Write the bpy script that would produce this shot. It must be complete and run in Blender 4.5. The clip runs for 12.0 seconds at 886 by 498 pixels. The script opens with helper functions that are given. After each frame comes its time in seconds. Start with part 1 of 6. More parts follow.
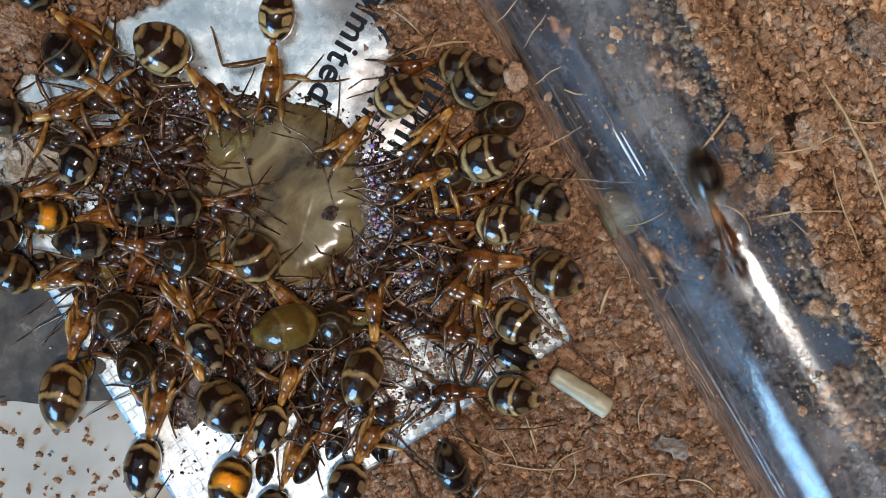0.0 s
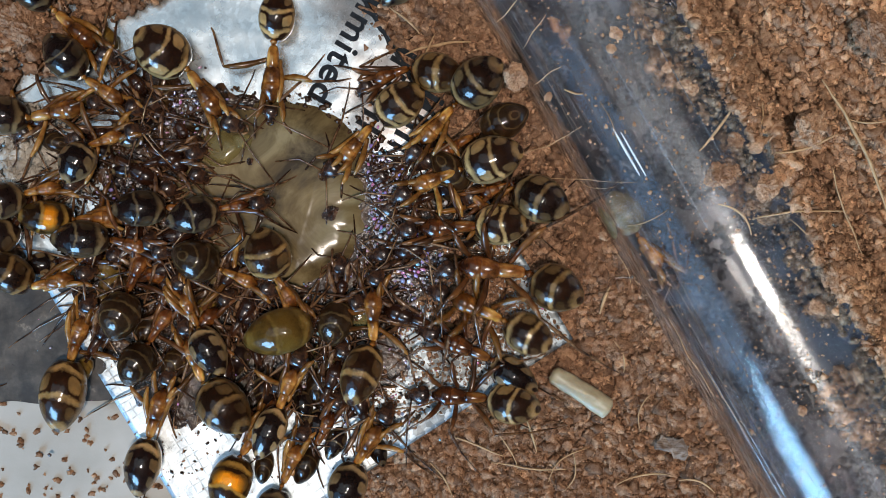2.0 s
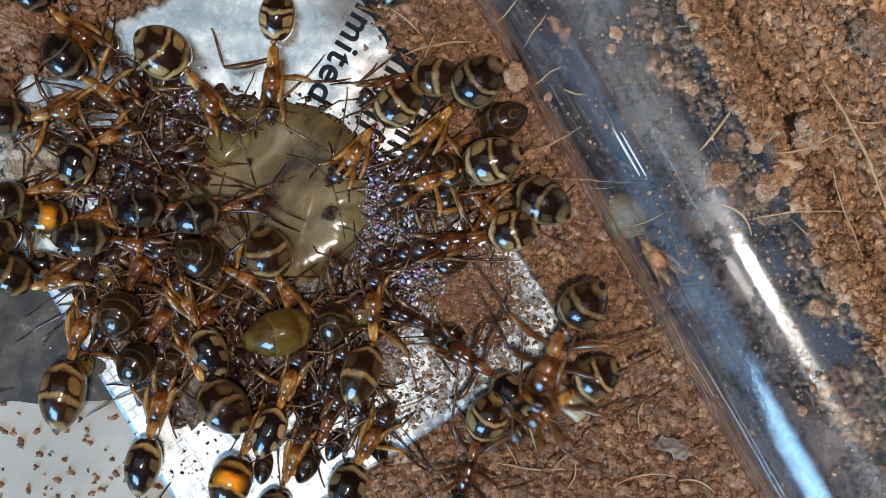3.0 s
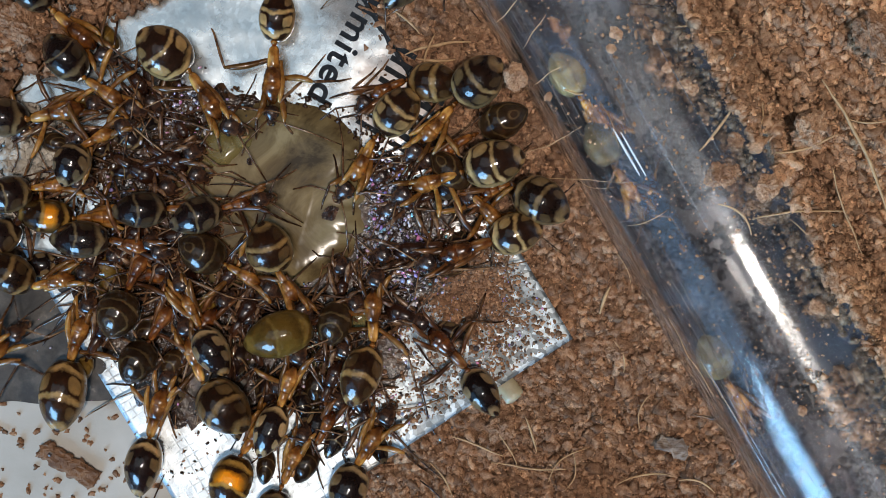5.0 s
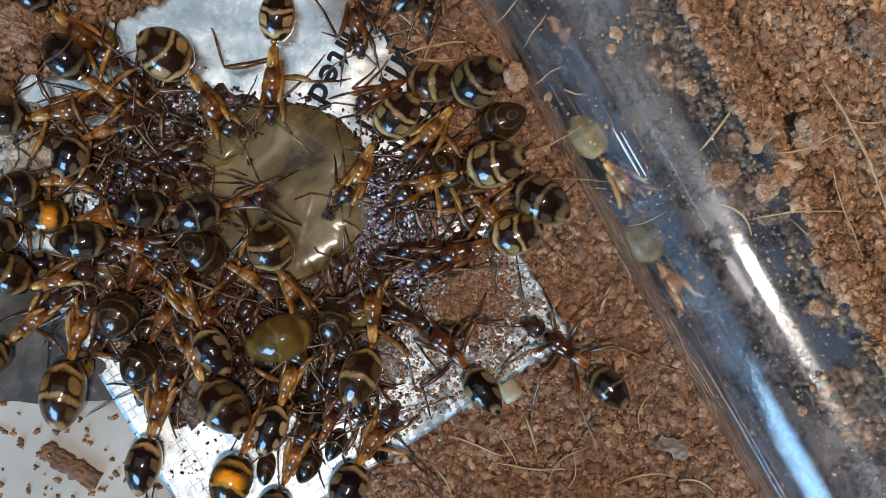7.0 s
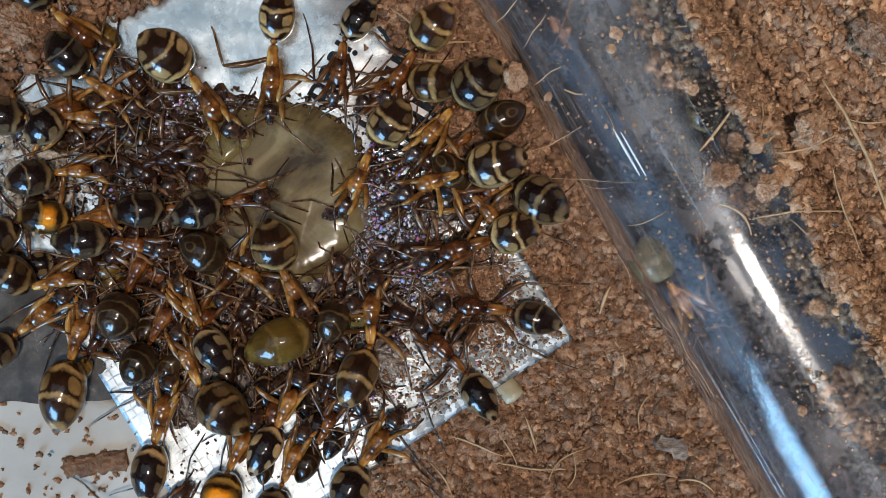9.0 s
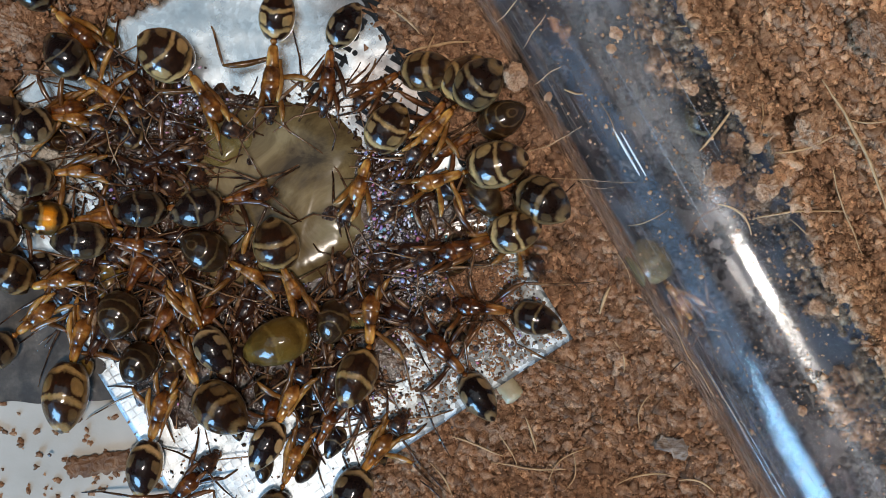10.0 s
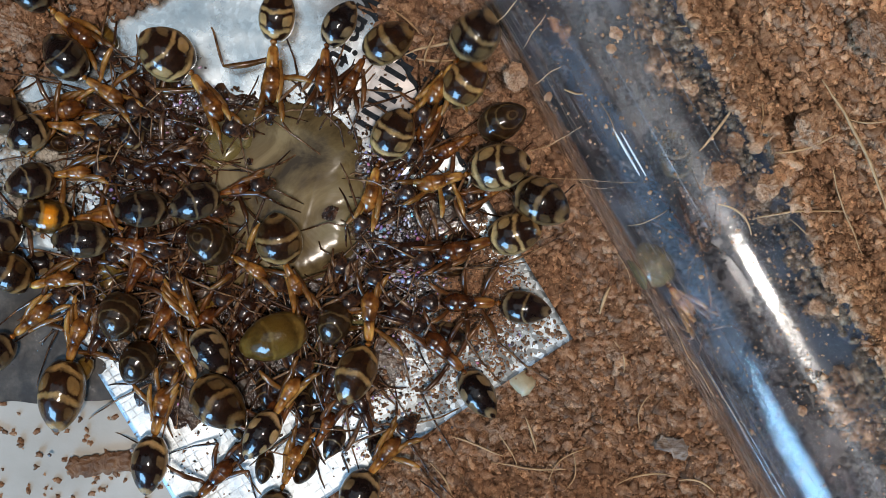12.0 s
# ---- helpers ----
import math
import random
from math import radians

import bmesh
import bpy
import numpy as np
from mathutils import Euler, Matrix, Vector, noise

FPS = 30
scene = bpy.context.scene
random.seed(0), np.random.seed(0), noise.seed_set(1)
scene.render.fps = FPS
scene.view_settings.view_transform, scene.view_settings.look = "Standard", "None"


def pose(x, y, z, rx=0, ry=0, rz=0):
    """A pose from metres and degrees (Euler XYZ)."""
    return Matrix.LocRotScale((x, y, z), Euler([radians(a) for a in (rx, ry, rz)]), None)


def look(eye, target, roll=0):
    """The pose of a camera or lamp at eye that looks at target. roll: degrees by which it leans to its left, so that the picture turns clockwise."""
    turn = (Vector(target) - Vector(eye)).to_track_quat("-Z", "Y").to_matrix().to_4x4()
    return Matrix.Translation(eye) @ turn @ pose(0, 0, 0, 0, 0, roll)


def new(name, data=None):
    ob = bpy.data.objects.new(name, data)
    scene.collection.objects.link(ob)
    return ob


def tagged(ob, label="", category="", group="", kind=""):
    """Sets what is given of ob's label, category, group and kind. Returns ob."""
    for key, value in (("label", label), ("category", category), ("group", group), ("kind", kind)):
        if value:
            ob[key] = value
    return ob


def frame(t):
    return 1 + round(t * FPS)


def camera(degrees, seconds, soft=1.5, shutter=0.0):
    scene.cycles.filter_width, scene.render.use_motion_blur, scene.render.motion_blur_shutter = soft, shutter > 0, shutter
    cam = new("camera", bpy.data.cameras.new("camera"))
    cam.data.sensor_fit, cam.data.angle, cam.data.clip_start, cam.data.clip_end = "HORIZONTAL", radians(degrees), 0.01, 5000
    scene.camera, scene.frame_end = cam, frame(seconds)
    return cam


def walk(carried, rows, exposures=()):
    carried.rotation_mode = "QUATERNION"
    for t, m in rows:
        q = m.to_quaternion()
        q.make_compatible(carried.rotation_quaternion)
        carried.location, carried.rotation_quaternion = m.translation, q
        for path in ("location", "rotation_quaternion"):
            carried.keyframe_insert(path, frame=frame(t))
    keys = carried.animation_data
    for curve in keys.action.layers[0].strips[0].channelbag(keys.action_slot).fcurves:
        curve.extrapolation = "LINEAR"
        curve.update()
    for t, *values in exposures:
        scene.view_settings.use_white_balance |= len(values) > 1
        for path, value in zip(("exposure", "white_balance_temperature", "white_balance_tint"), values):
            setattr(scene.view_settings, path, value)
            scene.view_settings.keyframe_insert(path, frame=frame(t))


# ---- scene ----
# A feeding ant cluster on a scrap of foil, beside a clear tube bedded in soil.
MM = 0.001
HEIGHT = 75.56

cam = camera(40, 12.0, soft=0.7, shutter=0.5)
walk(cam, [(0, look((0, 0, HEIGHT * MM), (0, 0, 0))), (12.0, look((0, 0, HEIGHT * MM), (0, 0, 0)))],
     exposures=[(0, -0.05), (3.0, -0.03), (5.0, -0.14), (12.0, -0.13)])

# ---------------------------------------------------------------- light
world = bpy.data.worlds.new("room_light")
scene.world = world
world.use_nodes = True
bg = world.node_tree.nodes["Background"]
bg.inputs["Color"].default_value = (1.0, 0.97, 0.97, 1)
bg.inputs["Strength"].default_value = 0.035


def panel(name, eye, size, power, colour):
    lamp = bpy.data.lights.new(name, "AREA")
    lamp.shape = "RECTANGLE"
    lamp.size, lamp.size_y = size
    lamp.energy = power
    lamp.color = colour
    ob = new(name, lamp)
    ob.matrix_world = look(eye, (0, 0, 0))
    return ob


panel("window_light", (-0.33, -0.55, 0.25), (0.30, 0.30), 6.4, (0.30, 0.62, 1.0))
# added dim panel that gives the tube's upper half its teal streak
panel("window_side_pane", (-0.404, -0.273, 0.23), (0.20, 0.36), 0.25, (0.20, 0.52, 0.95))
panel("ceiling_lamp", (0.054, -0.080, 0.60), (0.13, 0.030), 2.4, (1.0, 0.88, 0.78))
# added wide panel that brightens what the foil reflects
panel("ceiling_panel", (-0.17, 0.03, 0.60), (0.44, 0.72), 0.62, (0.70, 0.87, 1.0))


# ---------------------------------------------------------------- materials
def material(name):
    m = bpy.data.materials.new(name)
    m.use_nodes = True
    return m, m.node_tree, m.node_tree.nodes["Principled BSDF"]


def node(tree, kind, values=None, **props):
    n = tree.nodes.new(kind)
    for k, v in props.items():
        if k == "operation":
            n.operation = v
        elif k == "data_type":
            n.data_type = v
        elif k == "uv_map":
            n.uv_map = v
        elif k == "feature":
            n.feature = v
    for k, v in (values or {}).items():
        n.inputs[k].default_value = v
    return n


def noise_out(tree, scale, detail=4.0, rough=0.6, distortion=0.0):
    co = node(tree, "ShaderNodeTexCoord")
    n = node(tree, "ShaderNodeTexNoise", {"Scale": scale, "Detail": detail, "Roughness": rough, "Distortion": distortion})
    tree.links.new(co.outputs["Object"], n.inputs["Vector"])
    return n.outputs["Fac"]


def ramp(tree, fac, stops):
    r = node(tree, "ShaderNodeValToRGB")
    el = r.color_ramp.elements
    while len(el) < len(stops):
        el.new(0.5)
    for e, (p, c) in zip(el, stops):
        e.position = p
        e.color = (*c, 1) if len(c) == 3 else c
    tree.links.new(fac, r.inputs["Fac"])
    return r.outputs["Color"]


def blend(tree, fac, a, b, mode="MIX"):
    n = tree.nodes.new("ShaderNodeMix")
    n.data_type = "RGBA"
    n.blend_type = mode
    for sock, v in ((n.inputs["Factor"], fac), (n.inputs["A"], a), (n.inputs["B"], b)):
        if isinstance(v, (int, float)):
            sock.default_value = v
        elif isinstance(v, tuple):
            sock.default_value = (*v, 1)
        else:
            tree.links.new(v, sock)
    return n.outputs["Result"]


def math_out(tree, op, a, b=0.0, clamp=False):
    n = tree.nodes.new("ShaderNodeMath")
    n.operation = op
    n.use_clamp = clamp
    for sock, v in zip(n.inputs, (a, b)):
        if isinstance(v, (int, float)):
            sock.default_value = v
        else:
            tree.links.new(v, sock)
    return n.outputs[0]


def bump(tree, bsdf, height, strength, distance):
    b = node(tree, "ShaderNodeBump", {"Strength": strength, "Distance": distance})
    tree.links.new(height, b.inputs["Height"])
    tree.links.new(b.outputs["Normal"], bsdf.inputs["Normal"])


def island(tree):
    return node(tree, "ShaderNodeNewGeometry").outputs["Random Per Island"]


def soil_material(name, tones, per_piece):
    m, t, b = material(name)
    grain = noise_out(t, 2600, 6, 0.8)
    broad = noise_out(t, 160, 3, 0.6)
    c = ramp(t, grain, [(0.30, tones[0]), (0.46, tones[1]), (0.66, tones[2])])
    c = blend(t, ramp(t, broad, [(0.35, (0, 0, 0)), (0.7, (1, 1, 1))]), c, blend(t, 0.5, c, tones[3]))
    if per_piece:
        c = blend(t, 0.85, c, ramp(t, island(t), [(0.0, (0.42, 0.39, 0.38)), (0.3, (0.82, 0.79, 0.77)), (0.7, (1.16, 1.12, 1.08)), (0.9, (1.5, 1.5, 1.45)), (1.0, (1.95, 2.0, 1.95))]), "MULTIPLY")
    t.links.new(c, b.inputs["Base Color"])
    b.inputs["Roughness"].default_value = 0.88
    b.inputs["Specular IOR Level"].default_value = 0.3
    bump(t, b, noise_out(t, 3600, 5, 0.75), 0.9, 0.00022)
    return m


BROWN = ((0.066, 0.032, 0.018), (0.275, 0.145, 0.082), (0.56, 0.355, 0.22), (0.32, 0.16, 0.086))
GREYER = ((0.12, 0.062, 0.034), (0.44, 0.248, 0.142), (0.76, 0.52, 0.335), (0.48, 0.262, 0.15))
soil = soil_material("soil", BROWN, False)
soil_grain = soil_material("soil_grain", BROWN, True)
soil_grain_pale = soil_material("soil_grain_pale", GREYER, True)
clod_tan = soil_material("clod_tan", GREYER, False)
clod_red = soil_material("clod_red", BROWN, False)


def shiny(name, stops, scale, rough, coat=0.0, bump_scale=0.0, bump_distance=0.0, sub=0.0, along=None, vary=None):
    m, t, b = material(name)
    c = ramp(t, noise_out(t, scale, 4, 0.6), stops)
    if vary:
        c = blend(t, 1.0, c, ramp(t, node(t, "ShaderNodeObjectInfo").outputs["Random"], vary), "MULTIPLY")
    if along:
        uv = node(t, "ShaderNodeUVMap", uv_map="UVMap")
        sep = t.nodes.new("ShaderNodeSeparateXYZ")
        t.links.new(uv.outputs["UV"], sep.inputs[0])
        u = math_out(t, "ADD", sep.outputs["X"], math_out(t, "MULTIPLY", math_out(t, "SUBTRACT", noise_out(t, 700, 3, 0.6), 0.5), 0.3))
        c = blend(t, 1.0, c, ramp(t, u, along), "MULTIPLY")
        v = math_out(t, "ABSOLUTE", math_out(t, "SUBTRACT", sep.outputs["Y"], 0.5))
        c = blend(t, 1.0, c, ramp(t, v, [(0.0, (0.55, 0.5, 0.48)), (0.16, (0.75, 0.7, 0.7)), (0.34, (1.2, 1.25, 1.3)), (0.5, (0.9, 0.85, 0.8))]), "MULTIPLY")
    t.links.new(c, b.inputs["Base Color"])
    b.inputs["Roughness"].default_value = rough
    b.inputs["Coat Weight"].default_value = coat
    b.inputs["Coat Roughness"].default_value = 0.08
    if sub:
        b.inputs["Subsurface Weight"].default_value = sub
        b.inputs["Subsurface Radius"].default_value = (1.0, 0.45, 0.2)
        b.inputs["Subsurface Scale"].default_value = 0.0006
    if bump_scale:
        bump(t, b, noise_out(t, bump_scale, 3, 0.6), 0.5, bump_distance)
    return m


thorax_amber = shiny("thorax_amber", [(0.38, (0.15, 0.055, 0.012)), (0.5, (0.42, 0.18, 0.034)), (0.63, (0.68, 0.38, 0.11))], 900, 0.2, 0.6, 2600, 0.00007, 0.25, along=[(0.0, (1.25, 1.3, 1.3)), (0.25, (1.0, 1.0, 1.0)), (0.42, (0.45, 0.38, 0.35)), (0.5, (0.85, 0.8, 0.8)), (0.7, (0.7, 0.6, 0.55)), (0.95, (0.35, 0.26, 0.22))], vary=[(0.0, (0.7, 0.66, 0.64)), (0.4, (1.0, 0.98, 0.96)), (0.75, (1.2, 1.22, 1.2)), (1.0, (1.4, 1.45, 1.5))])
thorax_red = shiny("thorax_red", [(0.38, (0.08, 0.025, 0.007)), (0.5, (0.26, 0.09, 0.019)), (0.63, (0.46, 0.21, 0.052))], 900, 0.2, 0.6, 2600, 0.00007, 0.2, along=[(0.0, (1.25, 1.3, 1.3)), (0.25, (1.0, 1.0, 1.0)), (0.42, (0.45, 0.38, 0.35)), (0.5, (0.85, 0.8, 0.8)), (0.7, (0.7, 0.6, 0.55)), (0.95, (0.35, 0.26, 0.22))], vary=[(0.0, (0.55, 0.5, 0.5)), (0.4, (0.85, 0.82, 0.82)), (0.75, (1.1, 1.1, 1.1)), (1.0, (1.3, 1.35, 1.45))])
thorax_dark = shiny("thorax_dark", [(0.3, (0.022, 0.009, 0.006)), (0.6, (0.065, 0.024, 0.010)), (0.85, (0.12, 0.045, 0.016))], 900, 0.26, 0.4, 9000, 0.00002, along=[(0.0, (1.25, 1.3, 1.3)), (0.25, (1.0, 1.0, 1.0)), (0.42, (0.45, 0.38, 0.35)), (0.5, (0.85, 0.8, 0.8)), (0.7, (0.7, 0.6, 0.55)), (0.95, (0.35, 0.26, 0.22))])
head_dark = shiny("head_dark", [(0.38, (0.014, 0.008, 0.007)), (0.5, (0.045, 0.020, 0.012)), (0.64, (0.14, 0.06, 0.026))], 1200, 0.26, 0.5, 3000, 0.00007)
leg_amber = shiny("leg_amber", [(0.36, (0.17, 0.066, 0.012)), (0.5, (0.31, 0.14, 0.028)), (0.64, (0.46, 0.245, 0.065))], 700, 0.26, 0.4, 3000, 0.00003, sub=0.2, vary=[(0.0, (0.25, 0.21, 0.21)), (0.45, (0.6, 0.55, 0.55)), (0.75, (0.9, 0.88, 0.88)), (1.0, (1.2, 1.25, 1.35))])
leg_rust = shiny("leg_rust", [(0.36, (0.06, 0.020, 0.006)), (0.5, (0.15, 0.056, 0.014)), (0.64, (0.27, 0.115, 0.032))], 700, 0.28, 0.3, vary=[(0.0, (0.3, 0.27, 0.27)), (0.5, (0.7, 0.65, 0.65)), (1.0, (1.2, 1.2, 1.2))])
leg_brown = shiny("leg_brown", [(0.36, (0.035, 0.017, 0.010)), (0.5, (0.12, 0.056, 0.026)), (0.66, (0.32, 0.18, 0.085))], 1500, 0.24, 0.5, vary=[(0.0, (0.28, 0.24, 0.24)), (0.4, (0.6, 0.55, 0.55)), (0.75, (0.95, 0.95, 0.95)), (1.0, (1.2, 1.25, 1.35))])
eye_black = shiny("eye_black", [(0.3, (0.008, 0.008, 0.009)), (0.7, (0.02, 0.018, 0.018))], 1500, 0.15, 0.5)


def gaster_material(name, plate, pale, mid, spots, band_width, tail_pale=0.25, ringed=False, at=0.47, out=0.66, strength=1.0, painted_glow_to=None):
    """Dark plates with paired pale patches, parted by pale stretched membranes. UV: u along, v across."""
    m, t, b = material(name)
    uv = node(t, "ShaderNodeUVMap", uv_map="UVMap")
    sep = t.nodes.new("ShaderNodeSeparateXYZ")
    t.links.new(uv.outputs["UV"], sep.inputs[0])
    luck = node(t, "ShaderNodeObjectInfo").outputs["Random"]
    spot = node(t, "ShaderNodeTexCoord")
    moved = node(t, "ShaderNodeVectorMath", operation="ADD")
    t.links.new(spot.outputs["Object"], moved.inputs[0])
    t.links.new(luck, moved.inputs[1])
    rag = node(t, "ShaderNodeTexNoise", {"Scale": 800.0, "Detail": 4.0, "Roughness": 0.65})
    t.links.new(moved.outputs[0], rag.inputs["Vector"])
    wob = math_out(t, "MULTIPLY", math_out(t, "SUBTRACT", rag.outputs["Fac"], 0.5), 0.22)
    u = math_out(t, "ADD", sep.outputs["X"], wob)
    v = math_out(t, "ABSOLUTE", math_out(t, "SUBTRACT", math_out(t, "MULTIPLY", sep.outputs["Y"], 2.0), 1.0))
    v = math_out(t, "ADD", v, wob)
    u = math_out(t, "ADD", u, math_out(t, "SUBTRACT", 0.03, math_out(t, "MULTIPLY", math_out(t, "MULTIPLY", v, v), 0.13)))
    k, w = (0, 0, 0), (1, 1, 1)
    bw = band_width
    bands = ramp(t, u, [(0.03, k), (0.06, w), (0.10, w), (0.15, k), (at - 0.025 - bw, k), (at - bw * 0.55, w), (at + bw * 0.55, w), (at + 0.025 + bw, k), (0.81 - bw * .4, k), (0.86, w), (0.92, w), (0.95, k)])
    def oval(cu, cv, ru, rv):
        a = math_out(t, "POWER", math_out(t, "ABSOLUTE", math_out(t, "DIVIDE", math_out(t, "SUBTRACT", u, cu), ru)), 2.9)
        c = math_out(t, "POWER", math_out(t, "ABSOLUTE", math_out(t, "DIVIDE", math_out(t, "SUBTRACT", v, cv), rv)), 2.9)
        return ramp(t, math_out(t, "ADD", a, c), [(0.45, w), (1.0, k)])

    lit = ramp(t, math_out(t, "FRACT", math_out(t, "MULTIPLY", luck, 7.3)), [(0.0, (0.25, 0.25, 0.25)), (1.0, w)])
    near = math_out(t, "MULTIPLY", math_out(t, "MULTIPLY", oval(0.27 if at > 0.3 else 0.30, out, 0.12, 0.25), lit), spots)
    far = math_out(t, "MULTIPLY", math_out(t, "MULTIPLY", oval(0.66 if at > 0.3 else 0.60, out + 0.02, 0.10, 0.22), lit), tail_pale)
    rim = math_out(t, "MULTIPLY", ramp(t, v, [(0.84, k), (0.94, w)]), 0.75 * spots)
    patch = math_out(t, "MAXIMUM", math_out(t, "MAXIMUM", near, far), rim)
    mask = math_out(t, "MULTIPLY", math_out(t, "MAXIMUM", bands, patch), strength)
    if ringed:
        back = math_out(t, "POWER", math_out(t, "MULTIPLY", math_out(t, "SUBTRACT", 0.70, sep.outputs["X"]), 1.4), 2.0)
        out_v = math_out(t, "POWER", math_out(t, "MULTIPLY", v, 0.6), 2.0)
        turns = math_out(t, "FRACT", math_out(t, "MULTIPLY", math_out(t, "ADD", math_out(t, "SQRT", math_out(t, "ADD", back, out_v)), wob), 3.4))
        mask = math_out(t, "MULTIPLY", ramp(t, turns, [(0.36, k), (0.44, w), (0.54, w), (0.66, k)]), 0.6)
    tone = ramp(t, noise_out(t, 1100, 4, 0.6), [(0.3, tuple(0.7 * c for c in pale)), (0.7, tuple(1.15 * c for c in pale))])
    shade = ramp(t, noise_out(t, 1600, 4, 0.6), [(0.3, tuple(0.5 * c for c in plate)), (0.55, tuple(1.2 * c for c in plate)), (0.85, (2.2 * plate[0], 1.9 * plate[1], 1.6 * plate[2]))])
    # mid: light showing through the gaster, put into the colour as a band
    painted_glow = blend(t, ramp(t, u, [(0.12, k), (0.3, w), (0.42, w), (0.52, k)]), shade, mid) if mid else shade
    if painted_glow_to:
        painted_glow = blend(t, math_out(t, "MULTIPLY", ramp(t, u, [(0.20, k), (0.28, w), (0.40, w), (0.50, k)]), ramp(t, v, [(painted_glow_to - 0.2, w), (painted_glow_to + 0.2, k)])), shade, mid)
    c = blend(t, math_out(t, "MULTIPLY", mask, ramp(t, noise_out(t, 520, 3, 0.6), [(0.3, (0.45, 0.45, 0.45)), (0.6, w)])), painted_glow, tone)
    c = blend(t, 1.0, c, ramp(t, luck, [(0.0, (0.55, 0.52, 0.5)), (0.5, (0.9, 0.9, 0.9)), (1.0, (1.25, 1.2, 1.1))]), "MULTIPLY")
    t.links.new(c, b.inputs["Base Color"])
    b.inputs["Roughness"].default_value = 0.34
    b.inputs["Specular IOR Level"].default_value = 0.08
    b.inputs["Coat Weight"].default_value = 1.0
    b.inputs["Coat Roughness"].default_value = 0.055
    b.inputs["Subsurface Weight"].default_value = 0.2
    b.inputs["Subsurface Radius"].default_value = (1.0, 0.5, 0.2)
    b.inputs["Subsurface Scale"].default_value = 0.0004
    bump(t, b, math_out(t, "ADD", noise_out(t, 5200, 3, 0.6), math_out(t, "MULTIPLY", noise_out(t, 800, 2, 0.5), 3.0)), 0.6, 0.00006)
    dent = node(t, "ShaderNodeBump", {"Strength": 0.34, "Distance": 0.00006})
    t.links.new(math_out(t, "ADD", noise_out(t, 2600, 2, 0.5), math_out(t, "MULTIPLY", noise_out(t, 700, 2, 0.5), 2.5)), dent.inputs["Height"])
    t.links.new(dent.outputs["Normal"], b.inputs["Coat Normal"])
    return m


gaster_look = {
    "banded": gaster_material("gaster_banded", (0.017, 0.0064, 0.0030), (0.52, 0.335, 0.145), None, 0.85, 0.028, 0.5, strength=0.85),
    "broad": gaster_material("gaster_broad", (0.027, 0.0095, 0.0032), (0.52, 0.31, 0.115), None, 0.75, 0.04, 0.3, strength=0.85),
    "dark": gaster_material("gaster_dark", (0.012, 0.0052, 0.0040), (0.38, 0.26, 0.13), None, 0.6, 0.008, 0.5, False, 0.46, 0.72, 0.5),
    "spotted": gaster_material("gaster_spotted", (0.012, 0.0052, 0.0040), (0.52, 0.345, 0.17), None, 1.0, 0.004, 0.85, False, 0.10, 0.74, 0.85),
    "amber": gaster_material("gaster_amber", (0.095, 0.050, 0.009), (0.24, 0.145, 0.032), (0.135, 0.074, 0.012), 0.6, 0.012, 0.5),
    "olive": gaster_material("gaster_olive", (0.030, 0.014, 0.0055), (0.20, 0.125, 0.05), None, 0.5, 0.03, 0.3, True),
    "orange": gaster_material("gaster_orange", (0.022, 0.008, 0.002), (0.40, 0.22, 0.05), (0.90, 0.31, 0.012), 0.3, 0.02, painted_glow_to=0.6),
    "pale": gaster_material("gaster_pale", (0.155, 0.105, 0.042), (0.24, 0.18, 0.08), None, 0.4, 0.05),
}

# foil: bright satin metal with a pressed square hatch towards its end, and faint crumples
foil_metal, t, b = material("foil_metal")
b.inputs["Metallic"].default_value = 1.0
co = node(t, "ShaderNodeTexCoord")
turned = node(t, "ShaderNodeMapping", {"Rotation": (0.0, 0.0, -0.575)})
t.links.new(co.outputs["Object"], turned.inputs["Vector"])
sep = t.nodes.new("ShaderNodeSeparateXYZ")
t.links.new(turned.outputs["Vector"], sep.inputs[0])
level = t.nodes.new("ShaderNodeSeparateXYZ")
t.links.new(co.outputs["Object"], level.inputs[0])
embossed = ramp(t, math_out(t, "ADD", math_out(t, "MULTIPLY", level.outputs["Y"], -60.0), 0.45), [(0.4, (0.04, 0.04, 0.04)), (0.6, (1, 1, 1))])
sway = math_out(t, "MULTIPLY", math_out(t, "SUBTRACT", noise_out(t, 900, 3, 0.6), 0.5), 0.35)


def hatch(axis, step):
    q = math_out(t, "FRACT", math_out(t, "ADD", math_out(t, "MULTIPLY", sep.outputs[axis], 1.0 / step), sway))
    return ramp(t, q, [(0.0, (1, 1, 1)), (0.07, (1, 1, 1)), (0.15, (0, 0, 0)), (0.92, (0, 0, 0)), (1.0, (1, 1, 1))])


patchy = ramp(t, noise_out(t, 420, 4, 0.7), [(0.42, (0, 0, 0)), (0.62, (1, 1, 1))])
lines = math_out(t, "MULTIPLY", math_out(t, "MAXIMUM", math_out(t, "MAXIMUM", hatch("X", 0.00055), hatch("Y", 0.00055)), math_out(t, "MULTIPLY", patchy, 0.25)), math_out(t, "MULTIPLY", embossed, ramp(t, noise_out(t, 700, 3, 0.7), [(0.44, (0.05, 0.05, 0.05)), (0.66, (1, 1, 1))])))
satin = ramp(t, noise_out(t, 500, 4, 0.6), [(0.3, (0.66, 0.75, 0.81)), (0.7, (0.90, 0.95, 0.98))])
cell = node(t, "ShaderNodeTexVoronoi", {"Scale": 3000.0})
t.links.new(turned.outputs["Vector"], cell.inputs["Vector"])
